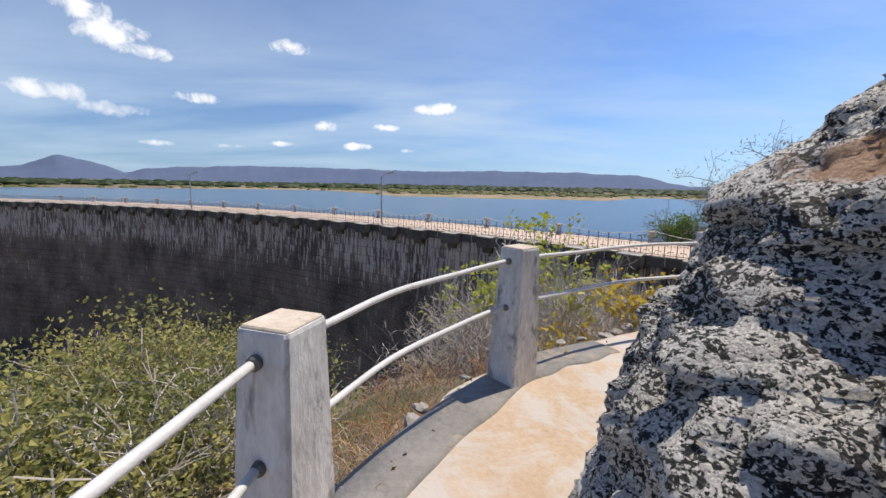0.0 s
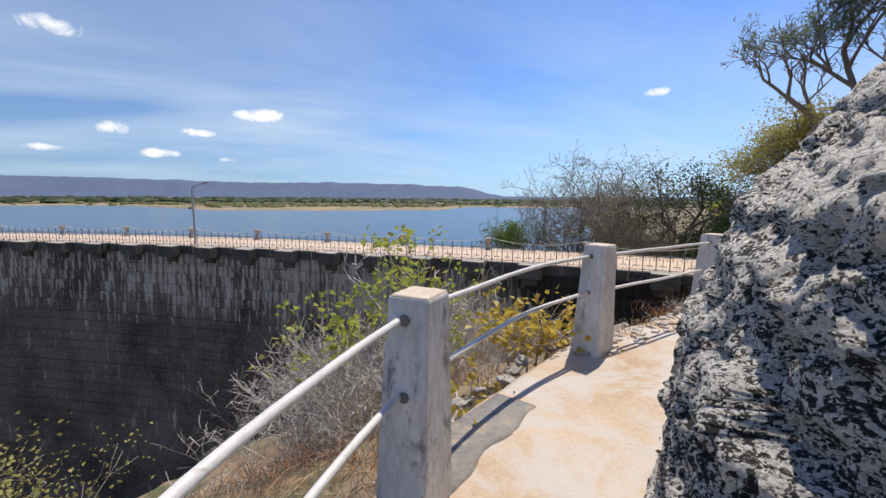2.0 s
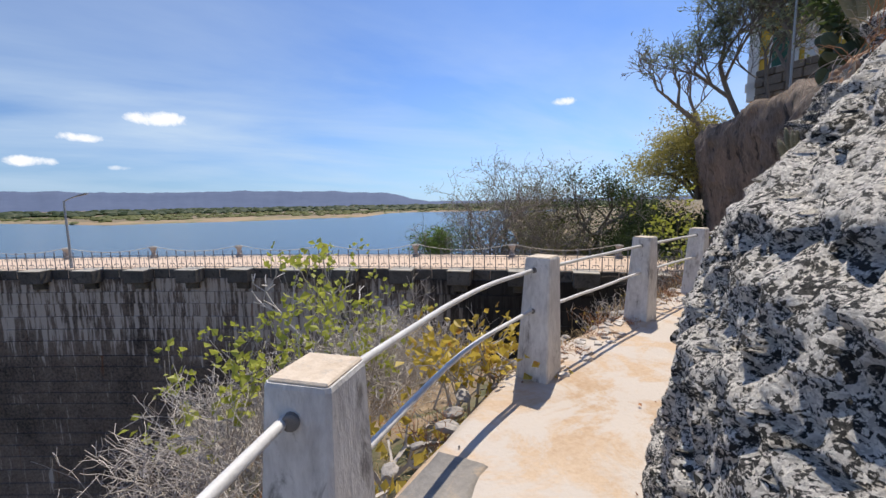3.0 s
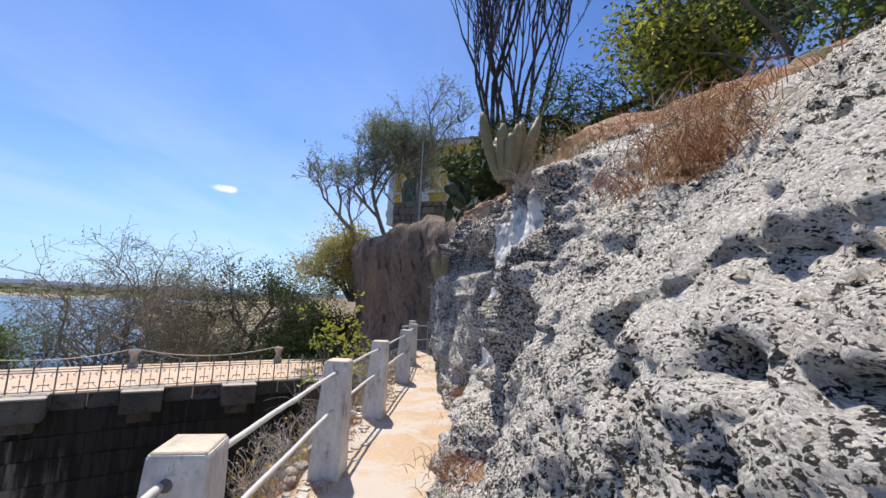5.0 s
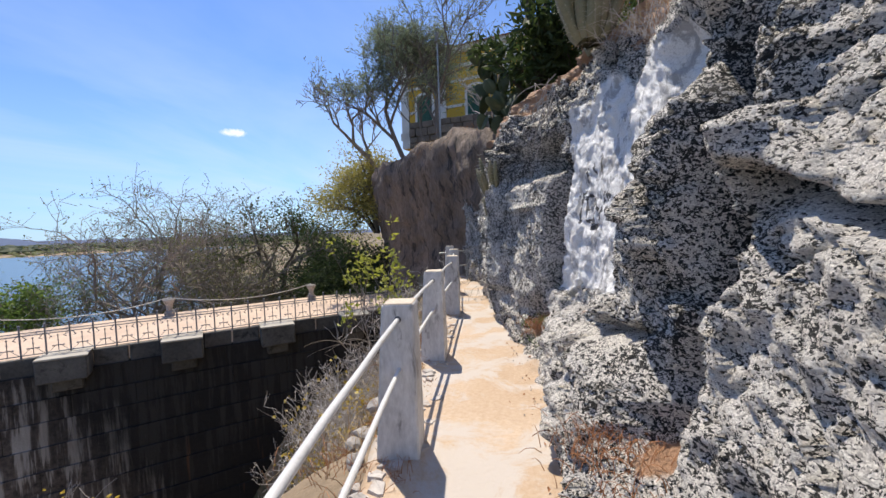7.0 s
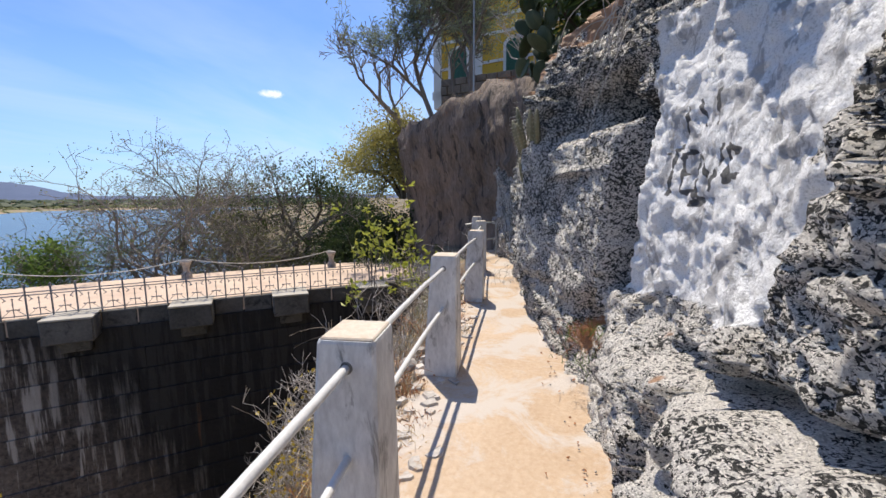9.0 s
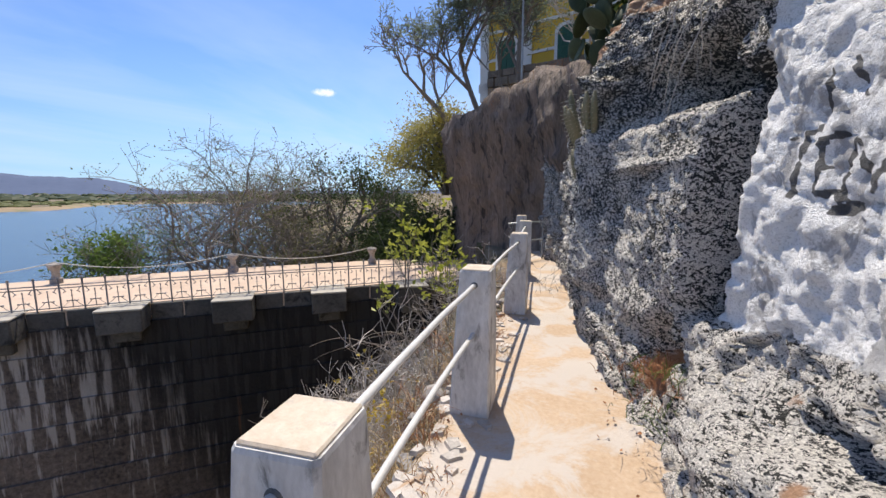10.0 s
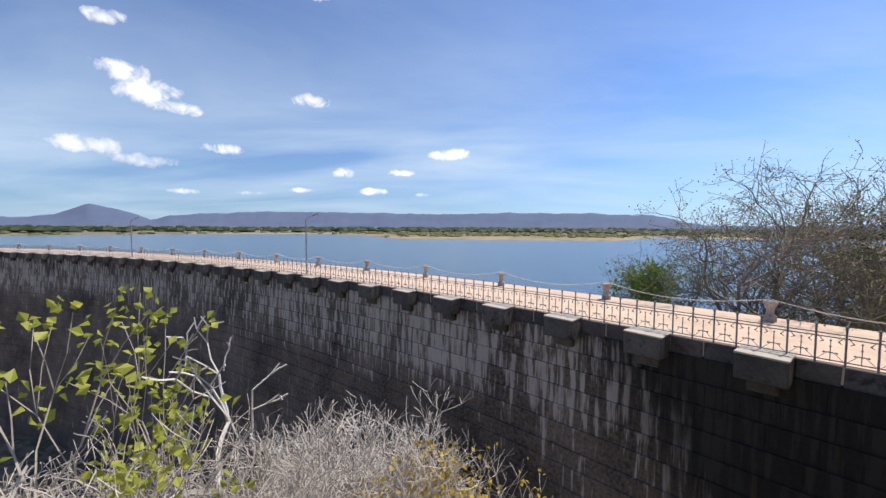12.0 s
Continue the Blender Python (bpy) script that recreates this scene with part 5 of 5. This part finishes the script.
    spread_copies(far, spots(50, -32, 1.0, 4.0, 32, lambda x, y: beside(x, y, 6.0, 60) and math.hypot(x - DAM_C[0], y - DAM_C[1]) < DAM_R - 2.8), rnd)


gorge_plants()


def tuft(at, label, mat, seed, n=40, length=0.25, spread=0.12, group="grass tufts", name="grass_tuft"):
    rnd = random.Random(seed)
    s = Soup()
    for k in range(n):
        p = Vector((rnd.gauss(0, spread), rnd.gauss(0, spread), -0.02))
        w = Vector((rnd.gauss(0, 0.5), rnd.gauss(0, 0.5), 1)).normalized()
        d = Vector((w.x, w.y, -0.25))
        h = length * rnd.uniform(0.5, 1.2)
        s.tube([p, p + w * h * 0.5, p + w * h * 0.8 + d * h * 0.25, p + w * h * 0.85 + d * h * 0.7], [0.0026, 0.0022, 0.0016, 0.0008], 3, False)
    ob = tagged(s.object(name, mat), label, "grass", group, kind="stuff")
    ob.location = at
    return ob


def grass():
    rnd = random.Random(21)
    line = smooth_line(POSTS[1:-1], 0.33)
    for i, (x, y) in enumerate(line):
        if rnd.random() < 0.75:
            tuft((x - 0.25 + rnd.uniform(-.15, .1), y + 0.36 + rnd.uniform(-.1, .2), -0.12), "dry straw grass on the path's broken edge", STRAW if i % 3 else LITTER, 400 + i, 34, rnd.uniform(0.14, 0.34))

    # matted dry grass and litter on the slope beside the first posts, and pale grass further down
    line = smooth_line(POSTS[1:4], 0.10)
    for i, (x, y) in enumerate(line):
        d = rnd.uniform(0.35, 1.2)
        px, py = x - 0.80 * d, y + 0.60 * d
        tuft((px, py, ground_at(px, py) - 0.02), "matted red-brown grass on the slope below the posts", (LITTER, STRAW, TWIG)[i % 3], 900 + i, 30, rnd.uniform(0.10, 0.22), 0.16)
    for i in range(70):
        px, py = rnd.uniform(-1.3, 0.7), rnd.uniform(2.6, 5.6)
        if -float(signed(EDGE, np.array([px]), np.array([py]))[0][0]) > 0.45:
            tuft((px, py, ground_at(px, py) - 0.02), "matted dark dry grass on the slope below the posts", (LITTER, BARK, TWIG_BROWN)[i % 3], 1100 + i, 40, rnd.uniform(0.18, 0.36), 0.18)
    for i in range(44):
        px, py = rnd.uniform(1.0, 3.0), rnd.uniform(6.3, 9.0)
        tuft((px, py, ground_at(px, py) - 0.02), "pale dry grass between the saplings", STRAW if i % 3 else TWIG, 960 + i, 44, rnd.uniform(0.3, 0.5), 0.20)


grass()


def stones():
    rnd = random.Random(9)
    line = smooth_line(POSTS[1:-1], 0.24)
    for i, (x, y) in enumerate(line):
        if rnd.random() < 0.25:
            continue
        bm = bmesh.new()
        bmesh.ops.create_icosphere(bm, subdivisions=2, radius=1)
        o = Vector((rnd.uniform(0, 50), 0, 0))
        for v in bm.verts:
            v.co *= 1 + 0.45 * noise.noise(v.co * 1.1 + o)
        me = mesh_of(bm, "edge_stone", STONE)
        ob = tagged(new("edge_stone", me), "rough pale rubble stone along the path's edge", "stone", "edge stones")
        r = rnd.uniform(0.035, 0.08)
        ob.matrix_world = pose(x - 0.14 + rnd.uniform(-.08, .05), y + 0.30 + rnd.uniform(-.06, .12), -0.07, rnd.uniform(-20, 20), rnd.uniform(-20, 20), rnd.uniform(0, 360)) @ Matrix.Diagonal((r * 1.3, r, r * 0.6, 1))


stones()


# ---- cacti ----
def column(s, p, way, length, r, rnd, spines):
    n, ribs = 7, 14
    pts, d, here = [p], way.normalized(), p.copy()
    for i in range(n):
        d = (d + Vector((0, 0, 0.22)) + Vector((rnd.uniform(-.06, .06), rnd.uniform(-.06, .06), 0))).normalized()
        here = here + d * length / n
        pts.append(here.copy())
    base = len(s.v)
    for i, q in enumerate(pts):
        dd = (pts[min(i + 1, n)] - pts[max(i - 1, 0)]).normalized()
        a = dd.orthogonal().normalized()
        b = dd.cross(a)
        rr = r * (0.75 if i == 0 else 0.35 if i == n else 1.0 - 0.12 * (i == n - 1))
        for k in range(ribs):
            w = 2 * math.pi * k / ribs
            f = rr * (1.12 if k % 2 else 0.86)
            v = q + (a * math.cos(w) + b * math.sin(w)) * f
            s.v.append(v)
            if k % 2 and i > 0:
                o = (v - q).normalized()
                for h in (0.0, 0.5):
                    c = v + dd * length / n * h
                    spines.tube([c, c + (o + Vector((rnd.uniform(-.5, .5), rnd.uniform(-.5, .5), rnd.uniform(-.5, .5)))) * 0.028], [0.0022, 0.0008], 3, False)
    for i in range(n):
        for k in range(ribs):
            q = (k + 1) % ribs
            s.f.append((base + i * ribs + k, base + i * ribs + q, base + (i + 1) * ribs + q, base + (i + 1) * ribs + k))
    s.f.append(tuple(base + n * ribs + k for k in range(ribs)))


def column_cactus(at, label, n, height, r, fan, seed, lean=(0, 0)):
    rnd = random.Random(seed)
    base = tagged(new("column_cactus"), label, "cactus", "column cacti")
    base.location = at
    spines = Soup()
    for k in range(n):
        s = Soup()
        a = 2 * math.pi * k / n + rnd.uniform(-.3, .3)
        out = fan * rnd.uniform(0.3, 1.0)
        column(s, Vector((math.cos(a) * 0.10 * fan, math.sin(a) * 0.10 * fan, -0.1)), Vector((math.cos(a) * out + lean[0], math.sin(a) * out + lean[1], 0.9)), height * rnd.uniform(0.6, 1.1), r * rnd.uniform(0.85, 1.1), rnd, spines)
        s.object("arm", CACTUS, base, True)
    tagged(spines.object("spine_cover", SPINE, base), kind="stuff")
    return base


column_cactus((6.66, 3.30, 3.38), "clump of ribbed spiny columns on the rock's crest", 12, 0.90, 0.072, 0.85, 5)
column_cactus((7.15, 3.15, 3.42), "clump of ribbed spiny columns on the rock's crest", 7, 0.8, 0.068, 0.6, 6)
column_cactus((9.05, 4.43, 2.0), "grey-green candelabra cactus rooted in the rock face", 11, 0.72, 0.040, 1.0, 7, (-0.35, 0.30))
column_cactus((9.15, 4.52, 1.72), "small drooping cactus rooted in the rock face", 6, 0.5, 0.032, 0.9, 8, (-0.2, 0.3))


def pad_cactus(at, seed, n=26, size=0.2):
    rnd = random.Random(seed)
    base = tagged(new("pad_cactus"), "dark prickly pear with round flat pads on the cliff", "cactus")
    base.location = at
    ends = [(Vector((rnd.uniform(-.5, .5), rnd.uniform(-.5, .5), -0.05)), Vector((0, 0, 1))) for k in range(5)]
    for k in range(n):
        p, d = ends[rnd.randrange(len(ends))]
        w = (d + Vector((rnd.gauss(0, 0.55), rnd.gauss(0, 0.55), 0.25))).normalized()
        r = size * rnd.uniform(0.8, 1.15)
        bm = bmesh.new()
        q = w.to_track_quat("Z", "Y").to_matrix().to_4x4() @ Matrix.Rotation(rnd.uniform(0, 3), 4, "Z")
        bmesh.ops.create_uvsphere(bm, u_segments=12, v_segments=8, radius=1, matrix=Matrix.Translation(p + w * r * 0.95) @ q @ Matrix.Diagonal((r * 0.75, r * 0.16, r, 1)))
        part("pad", bm, CACTUS_DARK, base)
        ends.append((p + w * r * 1.85, w))


CACTUS_DARK = surface("dark cactus skin", (0.03, 0.05, 0.025), (0.075, 0.105, 0.05), 5.0, 0.55, 0.2, 60)
pad_cactus((12.6, 4.7, 3.9), 3)
pad_cactus((11.6, 4.3, 3.7), 4, 20)
pad_cactus((12.3, 4.2, 4.3), 5, 22, 0.24)


# ---- roots over the hollow, gate at the path's end ----
def hanging_roots():
    rnd = random.Random(3)
    for k in range(16):
        s = Soup()
        x = 7.3 + rnd.uniform(0, 0.9)
        p = Vector((x, 3.30 + 0.2 * (x - 7.3) + 0.28, 3.05 + rnd.uniform(-.2, .3)))
        pts, d = [p], Vector((rnd.uniform(-.5, .5), 0.25, rnd.uniform(-0.3, 0.4)))
        for i in range(10):
            d = (d + Vector((rnd.uniform(-.45, .45), rnd.uniform(-.2, .2), -0.22))).normalized()
            pts.append(pts[-1] + d * rnd.uniform(0.06, 0.14))
        s.tube(pts, [0.006 - 0.0004 * i for i in range(11)], 4, False)
        tagged(s.object("hanging_root", TWIG), "thin pale root hanging over the rock hollow", "root", "hanging roots")


hanging_roots()


def end_gate():
    base = tagged(new("pipe_barrier"), "thin bent pipe barrier at the far end of the path", "barrier")
    base.location = (13.6, 5.75, 0)
    for h, w in ((0.85, 0.75), (0.45, 0.40)):
        s = Soup()
        s.tube([Vector((0, 0, -0.05)), Vector((0, 0, h - 0.06)), Vector((-0.03, 0.03, h)), Vector((-0.35, 0.45 * w, h)), Vector((-0.5, 0.9 * w, h - 0.03))], [0.018] * 5, 8)
        s.object("bent_pipe", POLE, base)


end_gate()


# ---- yellow house on the hill ----
def arch_window(house, x, z, w, h):
    """A green shuttered window with a low arch and a white surround, on the facade plane y = 0."""
    win = tagged(new("window"), "green shuttered window with a white arched surround")
    win.parent = house
    win.location = (x, 0, z)
    def outline(w, h, rise, n=10):
        pts = [(-w / 2, 0), (w / 2, 0)]
        for k in range(n + 1):
            a = math.pi * k / n
            pts.append((math.cos(a) * w / 2, h - rise + math.sin(a) * rise))
        return pts
    def slab(name, pts, y0, y1, mat):
        bm = bmesh.new()
        lo = [bm.verts.new((a, y0, b)) for a, b in pts]
        hi = [bm.verts.new((a, y1, b)) for a, b in pts]
        bm.faces.new(hi)
        bm.faces.new(list(reversed(lo)))
        for i in range(len(pts)):
            j = (i + 1) % len(pts)
            bm.faces.new((lo[i], lo[j], hi[j], hi[i]))
        bmesh.ops.recalc_face_normals(bm, faces=bm.faces)
        return part(name, bm, mat, win)
    slab("window_frame", outline(w + 0.36, h + 0.2, 0.42), 0.0, -0.08, WHITE)
    slab("shutter", outline(w, h, 0.30), -0.08, -0.11, GREEN_WOOD)
    bm = bmesh.new()
    for k in (-1, 0, 1):
        boxes(bm, sized(k * w * 0.32, -0.125, h * 0.42, 0.05, 0.03, h * 0.8))
    for k in range(3):
        boxes(bm, sized(0, -0.125, 0.08 + k * h * 0.36, w * 0.9, 0.034, 0.05))
    part("shutter_rails", bm, GREEN_WOOD, win)
    bm = bmesh.new()
    boxes(bm, sized(0, -0.14, -0.06, w + 0.5, 0.26, 0.10), 0.01)
    part("window_sill", bm, WHITE, win)


def build_house():
    house = tagged(new("house"), "yellow plastered house with white trim and green shutters", "house")
    house.matrix_world = pose(28.7, 12.3, 8.2, 0, 0, -101.5)
    bm = bmesh.new()
    boxes(bm, sized(8.0, 4.0, 1.6, 16.0, 8.0, 5.6))
    part("wall", bm, PLASTER, house)
    for x in (0.28, 3.0, 7.2, 11.4):
        bm = bmesh.new()
        boxes(bm, sized(x, -0.03, 1.6, 0.55, 0.12, 5.6), 0.01)
        part("pilaster", bm, WHITE, house)
    for z, h, d in ((1.08, 0.16, 0.07), (2.62, 0.16, 0.07), (3.5, 0.20, 0.10), (4.45, 0.30, 0.30), (-0.4, 0.5, 0.09)):
        bm = bmesh.new()
        boxes(bm, sized(8.0, -d / 2, z, 16.2, d, h), 0.01)
        part("cornice", bm, WHITE, house)
    for x in (1.75, 5.3, 9.3, 13.3):
        arch_window(house, x, 0.35, 1.05, 1.75)
    bm = bmesh.new()
    v = [bm.verts.new(p) for p in ((-0.4, -0.5, 4.6), (16.4, -0.5, 4.6), (16.4, 8.5, 4.6), (-0.4, 8.5, 4.6), (3, 4, 6.4), (13, 4, 6.4))]
    for f in ((0, 1, 5, 4), (1, 2, 5), (2, 3, 4, 5), (3, 0, 4), (3, 2, 1, 0)):
        bm.faces.new([v[i] for i in f])
    part("roof", bm, TILE, house)
    # rubble retaining wall in front
    wall = tagged(new("retaining_wall"), "rough stone retaining wall below the yellow house", "wall")
    wall.matrix_world = pose(26.4, 12.0, 6.4, 0, 0, -99)
    rnd = random.Random(8)
    kinds = [worn_block("stone", 1, 0.5, 1, STONE_DARK, 60 + k, 0.06) for k in range(4)]
    z = 0.0
    while z < 1.4:
        h, x = rnd.uniform(0.3, 0.5), 1.0
        while x < 13:
            w = rnd.uniform(0.4, 0.9)
            share("stone", kinds[rnd.randrange(4)], wall, pose(x + w / 2, rnd.uniform(-.04, .04), z + h / 2) @ Matrix.Diagonal((w - 0.02, 1, h - 0.02, 1)))
            x += w
        z += h


STONE_DARK = surface("dark rubble", (0.11, 0.10, 0.095), (0.26, 0.24, 0.22), 2.0, 0.9, 0.6, 14, vary=0.5)
build_house()


def hill_lamp():
    base = tagged(new("lamp_post"), "thin pole with a small dark floodlight on the cliff top", "lamp post")
    base.location = (19.2, 7.6, 4.6)
    part("pole", lathe([(0.045, -0.2), (0.04, 2.0), (0.035, 4.7)], 8), POLE, base)
    bm = bmesh.new()
    boxes(bm, pose(0, 0.02, 4.9, 15, 0, 20) @ Matrix.Diagonal((0.30, 0.12, 0.42, 1)), 0.02)
    part("floodlight", bm, LAMP_GREY, base, "small dark floodlight")


hill_lamp()


# ---- dry grass on the rock's crest ----
def crest_grass():
    rnd = random.Random(31)

    def patch(n, u0, u1, z0, z1, length, mats, blades=50):
        for i in range(n):
            p = on_rock(rnd.uniform(u0, u1), rnd.uniform(z0, z1))
            tuft(p + Vector((0, 0, 0.02)), "long dry grass rooted in the rock face", mats[i % len(mats)], 500 + i + int(z0 * 100), blades, length * rnd.uniform(0.7, 1.2), 0.13, "crest grass", "dry_grass")

    patch(20, 3.9, 4.55, 2.2, 2.65, 0.20, (LITTER, STRAW, LITTER))
    patch(9, 2.4, 4.2, 3.0, 3.3, 0.18, (STRAW, STRAW, LITTER))
    patch(12, 4.6, 6.4, 3.05, 3.35, 0.17, (LITTER, STRAW, LITTER))
    patch(8, 6.0, 7.3, 2.8, 3.2, 0.35, (TWIG, STRAW))
    patch(7, 5.2, 5.7, 0.28, 0.45, 0.12, (LITTER,), 40)
    patch(7, 7.7, 8.4, 0.25, 0.5, 0.12, (LITTER, LITTER, LEAF_GREEN), 40)


crest_grass()


def shore_scrub():
    """Low scrub along the far shore and over the plain."""
    rnd = random.Random(77)
    for name, mat, lo, hi, count, size in (("shore_scrub", LEAF_DULL, 315, 540, 1100, 2.2), ("plain_scrub", LEAF_DARK, 540, 1500, 1500, 6.0)):
        s = Soup()
        for k in range(count):
            a, d = radians(rnd.uniform(-62, 62)), rnd.uniform(lo, hi)
            x, y = 5 + d * math.sin(a), 5 + d * math.cos(a)
            r = size * rnd.uniform(0.5, 1.3)
            b = len(s.v)
            pts = []
            for i in range(3):
                for j in range(7):
                    w = 2 * math.pi * j / 7
                    e = (0.9, 1.0, 0.55)[i] * r * rnd.uniform(0.75, 1.2)
                    pts.append((x + e * 1.5 * math.cos(w), y + e * 1.5 * math.sin(w), (0, 0.35, 0.75)[i] * r * rnd.uniform(0.8, 1.1)))
            pts.append((x, y, r * 0.85))
            places.append((s, b, pts, x, y))
            s.v += [Vector(p) for p in pts]
            for i in range(2):
                for j in range(7):
                    q = (j + 1) % 7
                    s.f.append((b + i * 7 + j, b + i * 7 + q, b + (i + 1) * 7 + q, b + (i + 1) * 7 + j))
            for j in range(7):
                s.f.append((b + 14 + j, b + 14 + (j + 1) % 7, b + 21))
        xs, ys = np.array([p[3] for p in places]), np.array([p[4] for p in places])
        hs = ground_height(xs, ys)
        for (soup, b, pts, x, y), h in zip(places, hs):
            for i in range(22):
                soup.v[b + i].z += h - 0.2 if h > LAKE_Z else -60
        places.clear()
        tagged(s.object(name, mat), "low green scrub along the far shore", "scrub", kind="stuff")


places = []
shore_scrub()


def litter():
    """Dry leaves, chips and grit strewn over the path, thicker along its sides."""
    rnd = random.Random(55)
    line = smooth_line(POSTS[1:-1], 0.05)
    for name, mat, label, count, lo, hi in (("leaf_litter", LITTER, "scattered red-brown leaf litter on the path", 260, 0.010, 0.026), ("stone_chips", STONE, "small stone chips strewn over the path", 220, 0.005, 0.015)):
        s = Soup()
        for k in range(count):
            i = rnd.randrange(len(line) - 1)
            a, b = line[i], line[i + 1]
            d = Vector((b[0] - a[0], b[1] - a[1], 0)).normalized()
            off = rnd.choice((rnd.gauss(1.0, 0.10), rnd.gauss(-0.12, 0.08), rnd.gauss(1.0, 0.10)))
            p = Vector((a[0] + d.y * off, a[1] - d.x * off, 0.012))
            r = rnd.uniform(lo, hi)
            if name == "leaf_litter":
                s.leaf(p, Vector((rnd.gauss(0, 1), rnd.gauss(0, 1), rnd.uniform(0, 0.4))).normalized(), r * 1.6, 0.6, rnd)
            else:
                w = Vector((rnd.gauss(0, 1), rnd.gauss(0, 1), 0.3)).normalized() * r
                s.tube([p - w * 0.6, p, p + w * 0.6], [r * 0.4, r * 0.7, r * 0.3], 5)
        tagged(s.object(name, mat), label, "litter", kind="stuff")


litter()


def cliff_grass():
    rnd = random.Random(61)
    line = smooth_line(CLIFF_LINE[1:6], 0.35)
    for i, (x, y) in enumerate(line):
        tuft((x + 0.35 + rnd.uniform(-.3, .3), y - 0.3 + rnd.uniform(-.3, .3), 4.22 + rnd.uniform(-.1, .25)), "dry grass along the top of the brown cliff", STRAW if i % 2 else LITTER, 700 + i, 60, rnd.uniform(0.35, 0.6), 0.25, "cliff grass", "dry_grass")


cliff_grass()


def path_rubble():
    """Broken pale concrete bedded flat along the post side of the path, with dry red-brown grass between."""
    rnd = random.Random(91)
    line = smooth_line(POSTS[3:7], 0.11)
    kinds = []
    for k in range(5):
        bm = bmesh.new()
        n = 7 + k % 3
        turns = sorted(rnd.uniform(0, 2 * math.pi) for i in range(n))
        lo = [bm.verts.new((math.cos(a) * rnd.uniform(0.7, 1.1), math.sin(a) * rnd.uniform(0.6, 1.0), -0.5)) for a in turns]
        hi = [bm.verts.new((v.co.x * 0.86, v.co.y * 0.86, 0.5 + rnd.uniform(-0.2, 0.1))) for v in lo]
        bm.faces.new(hi)
        bm.faces.new(list(reversed(lo)))
        for i in range(n):
            j = (i + 1) % n
            bm.faces.new((lo[i], lo[j], hi[j], hi[i]))
        bmesh.ops.recalc_face_normals(bm, faces=bm.faces)
        kinds.append(mesh_of(bm, "broken_slab", RUBBLE))
    for i in range(len(line) - 1):
        a, b = line[i], line[i + 1]
        d = Vector((b[0] - a[0], b[1] - a[1], 0)).normalized()
        for q in range(2):
            off = rnd.uniform(-0.24, 0.13)
            r = rnd.uniform(0.035, 0.085)
            ob = tagged(new("broken_slab", kinds[rnd.randrange(5)]), "flat piece of broken pale concrete in the path's edge", "rubble", "edge rubble")
            ob.matrix_world = pose(a[0] + d.y * off, a[1] - d.x * off, 0.002, rnd.uniform(-3, 3), rnd.uniform(-3, 3), rnd.uniform(0, 360)) @ Matrix.Diagonal((r * 1.2, r, 0.030, 1))
        if rnd.random() < 0.55:
            off = rnd.uniform(-0.30, 0.02)
            tuft((a[0] + d.y * off, a[1] - d.x * off, 0.0), "dry red-brown grass on the path's broken edge", (LITTER, STRAW, LITTER)[i % 3], 1300 + i, 26, rnd.uniform(0.06, 0.15), 0.06)


RUBBLE = surface("broken concrete", (0.34, 0.31, 0.285), (0.62, 0.57, 0.52), 3.0, 0.9, 0.6, 30, (0.40, 0.27, 0.17), 0.58, vary=0.35)
path_rubble()


def arching_vines():
    """Long thin leafless shoots arching out from the path's edge over the dam's end."""
    rnd = random.Random(17)
    for k in range(26):
        s = Soup()
        x = rnd.uniform(7.8, 11.0)
        p = Vector((x, 5.15 + 0.16 * (x - 7.0) + rnd.uniform(0.4, 1.4), -0.55))
        d = Vector((rnd.uniform(-0.9, 0.1), rnd.uniform(0.1, 0.8), rnd.uniform(0.7, 1.4))).normalized()
        pts = [p]
        reach = rnd.uniform(0.06, 0.10)
        for i in range(13):
            d = (d + Vector((rnd.uniform(-.16, .10), rnd.uniform(-.12, .12), -0.085 + rnd.uniform(-.08, .08)))).normalized()
            pts.append(pts[-1] + d * reach)
        s.tube(pts, [0.007 - 0.0004 * i for i in range(14)], 4, False)
        tagged(s.object("bare_vine", TWIG_BROWN), "long thin leafless shoot arching over the dam's end", "vine", "bare vines")


arching_vines()


def bank_grass():
    """Dry red-brown growth on the bank between the path's edge and the dam."""
    rnd = random.Random(43)
    for i in range(60):
        x = rnd.uniform(6.2, 10.5)
        y = 5.0 + 0.14 * (x - 6.8) + rnd.uniform(0.35, 1.3)
        tuft((x, y, ground_at(x, y) - 0.02), "dry red-brown growth on the bank beside the path", (LITTER, STRAW, TWIG_BROWN, LITTER)[i % 4], 1500 + i, 36, rnd.uniform(0.18, 0.42), 0.14)


bank_grass()
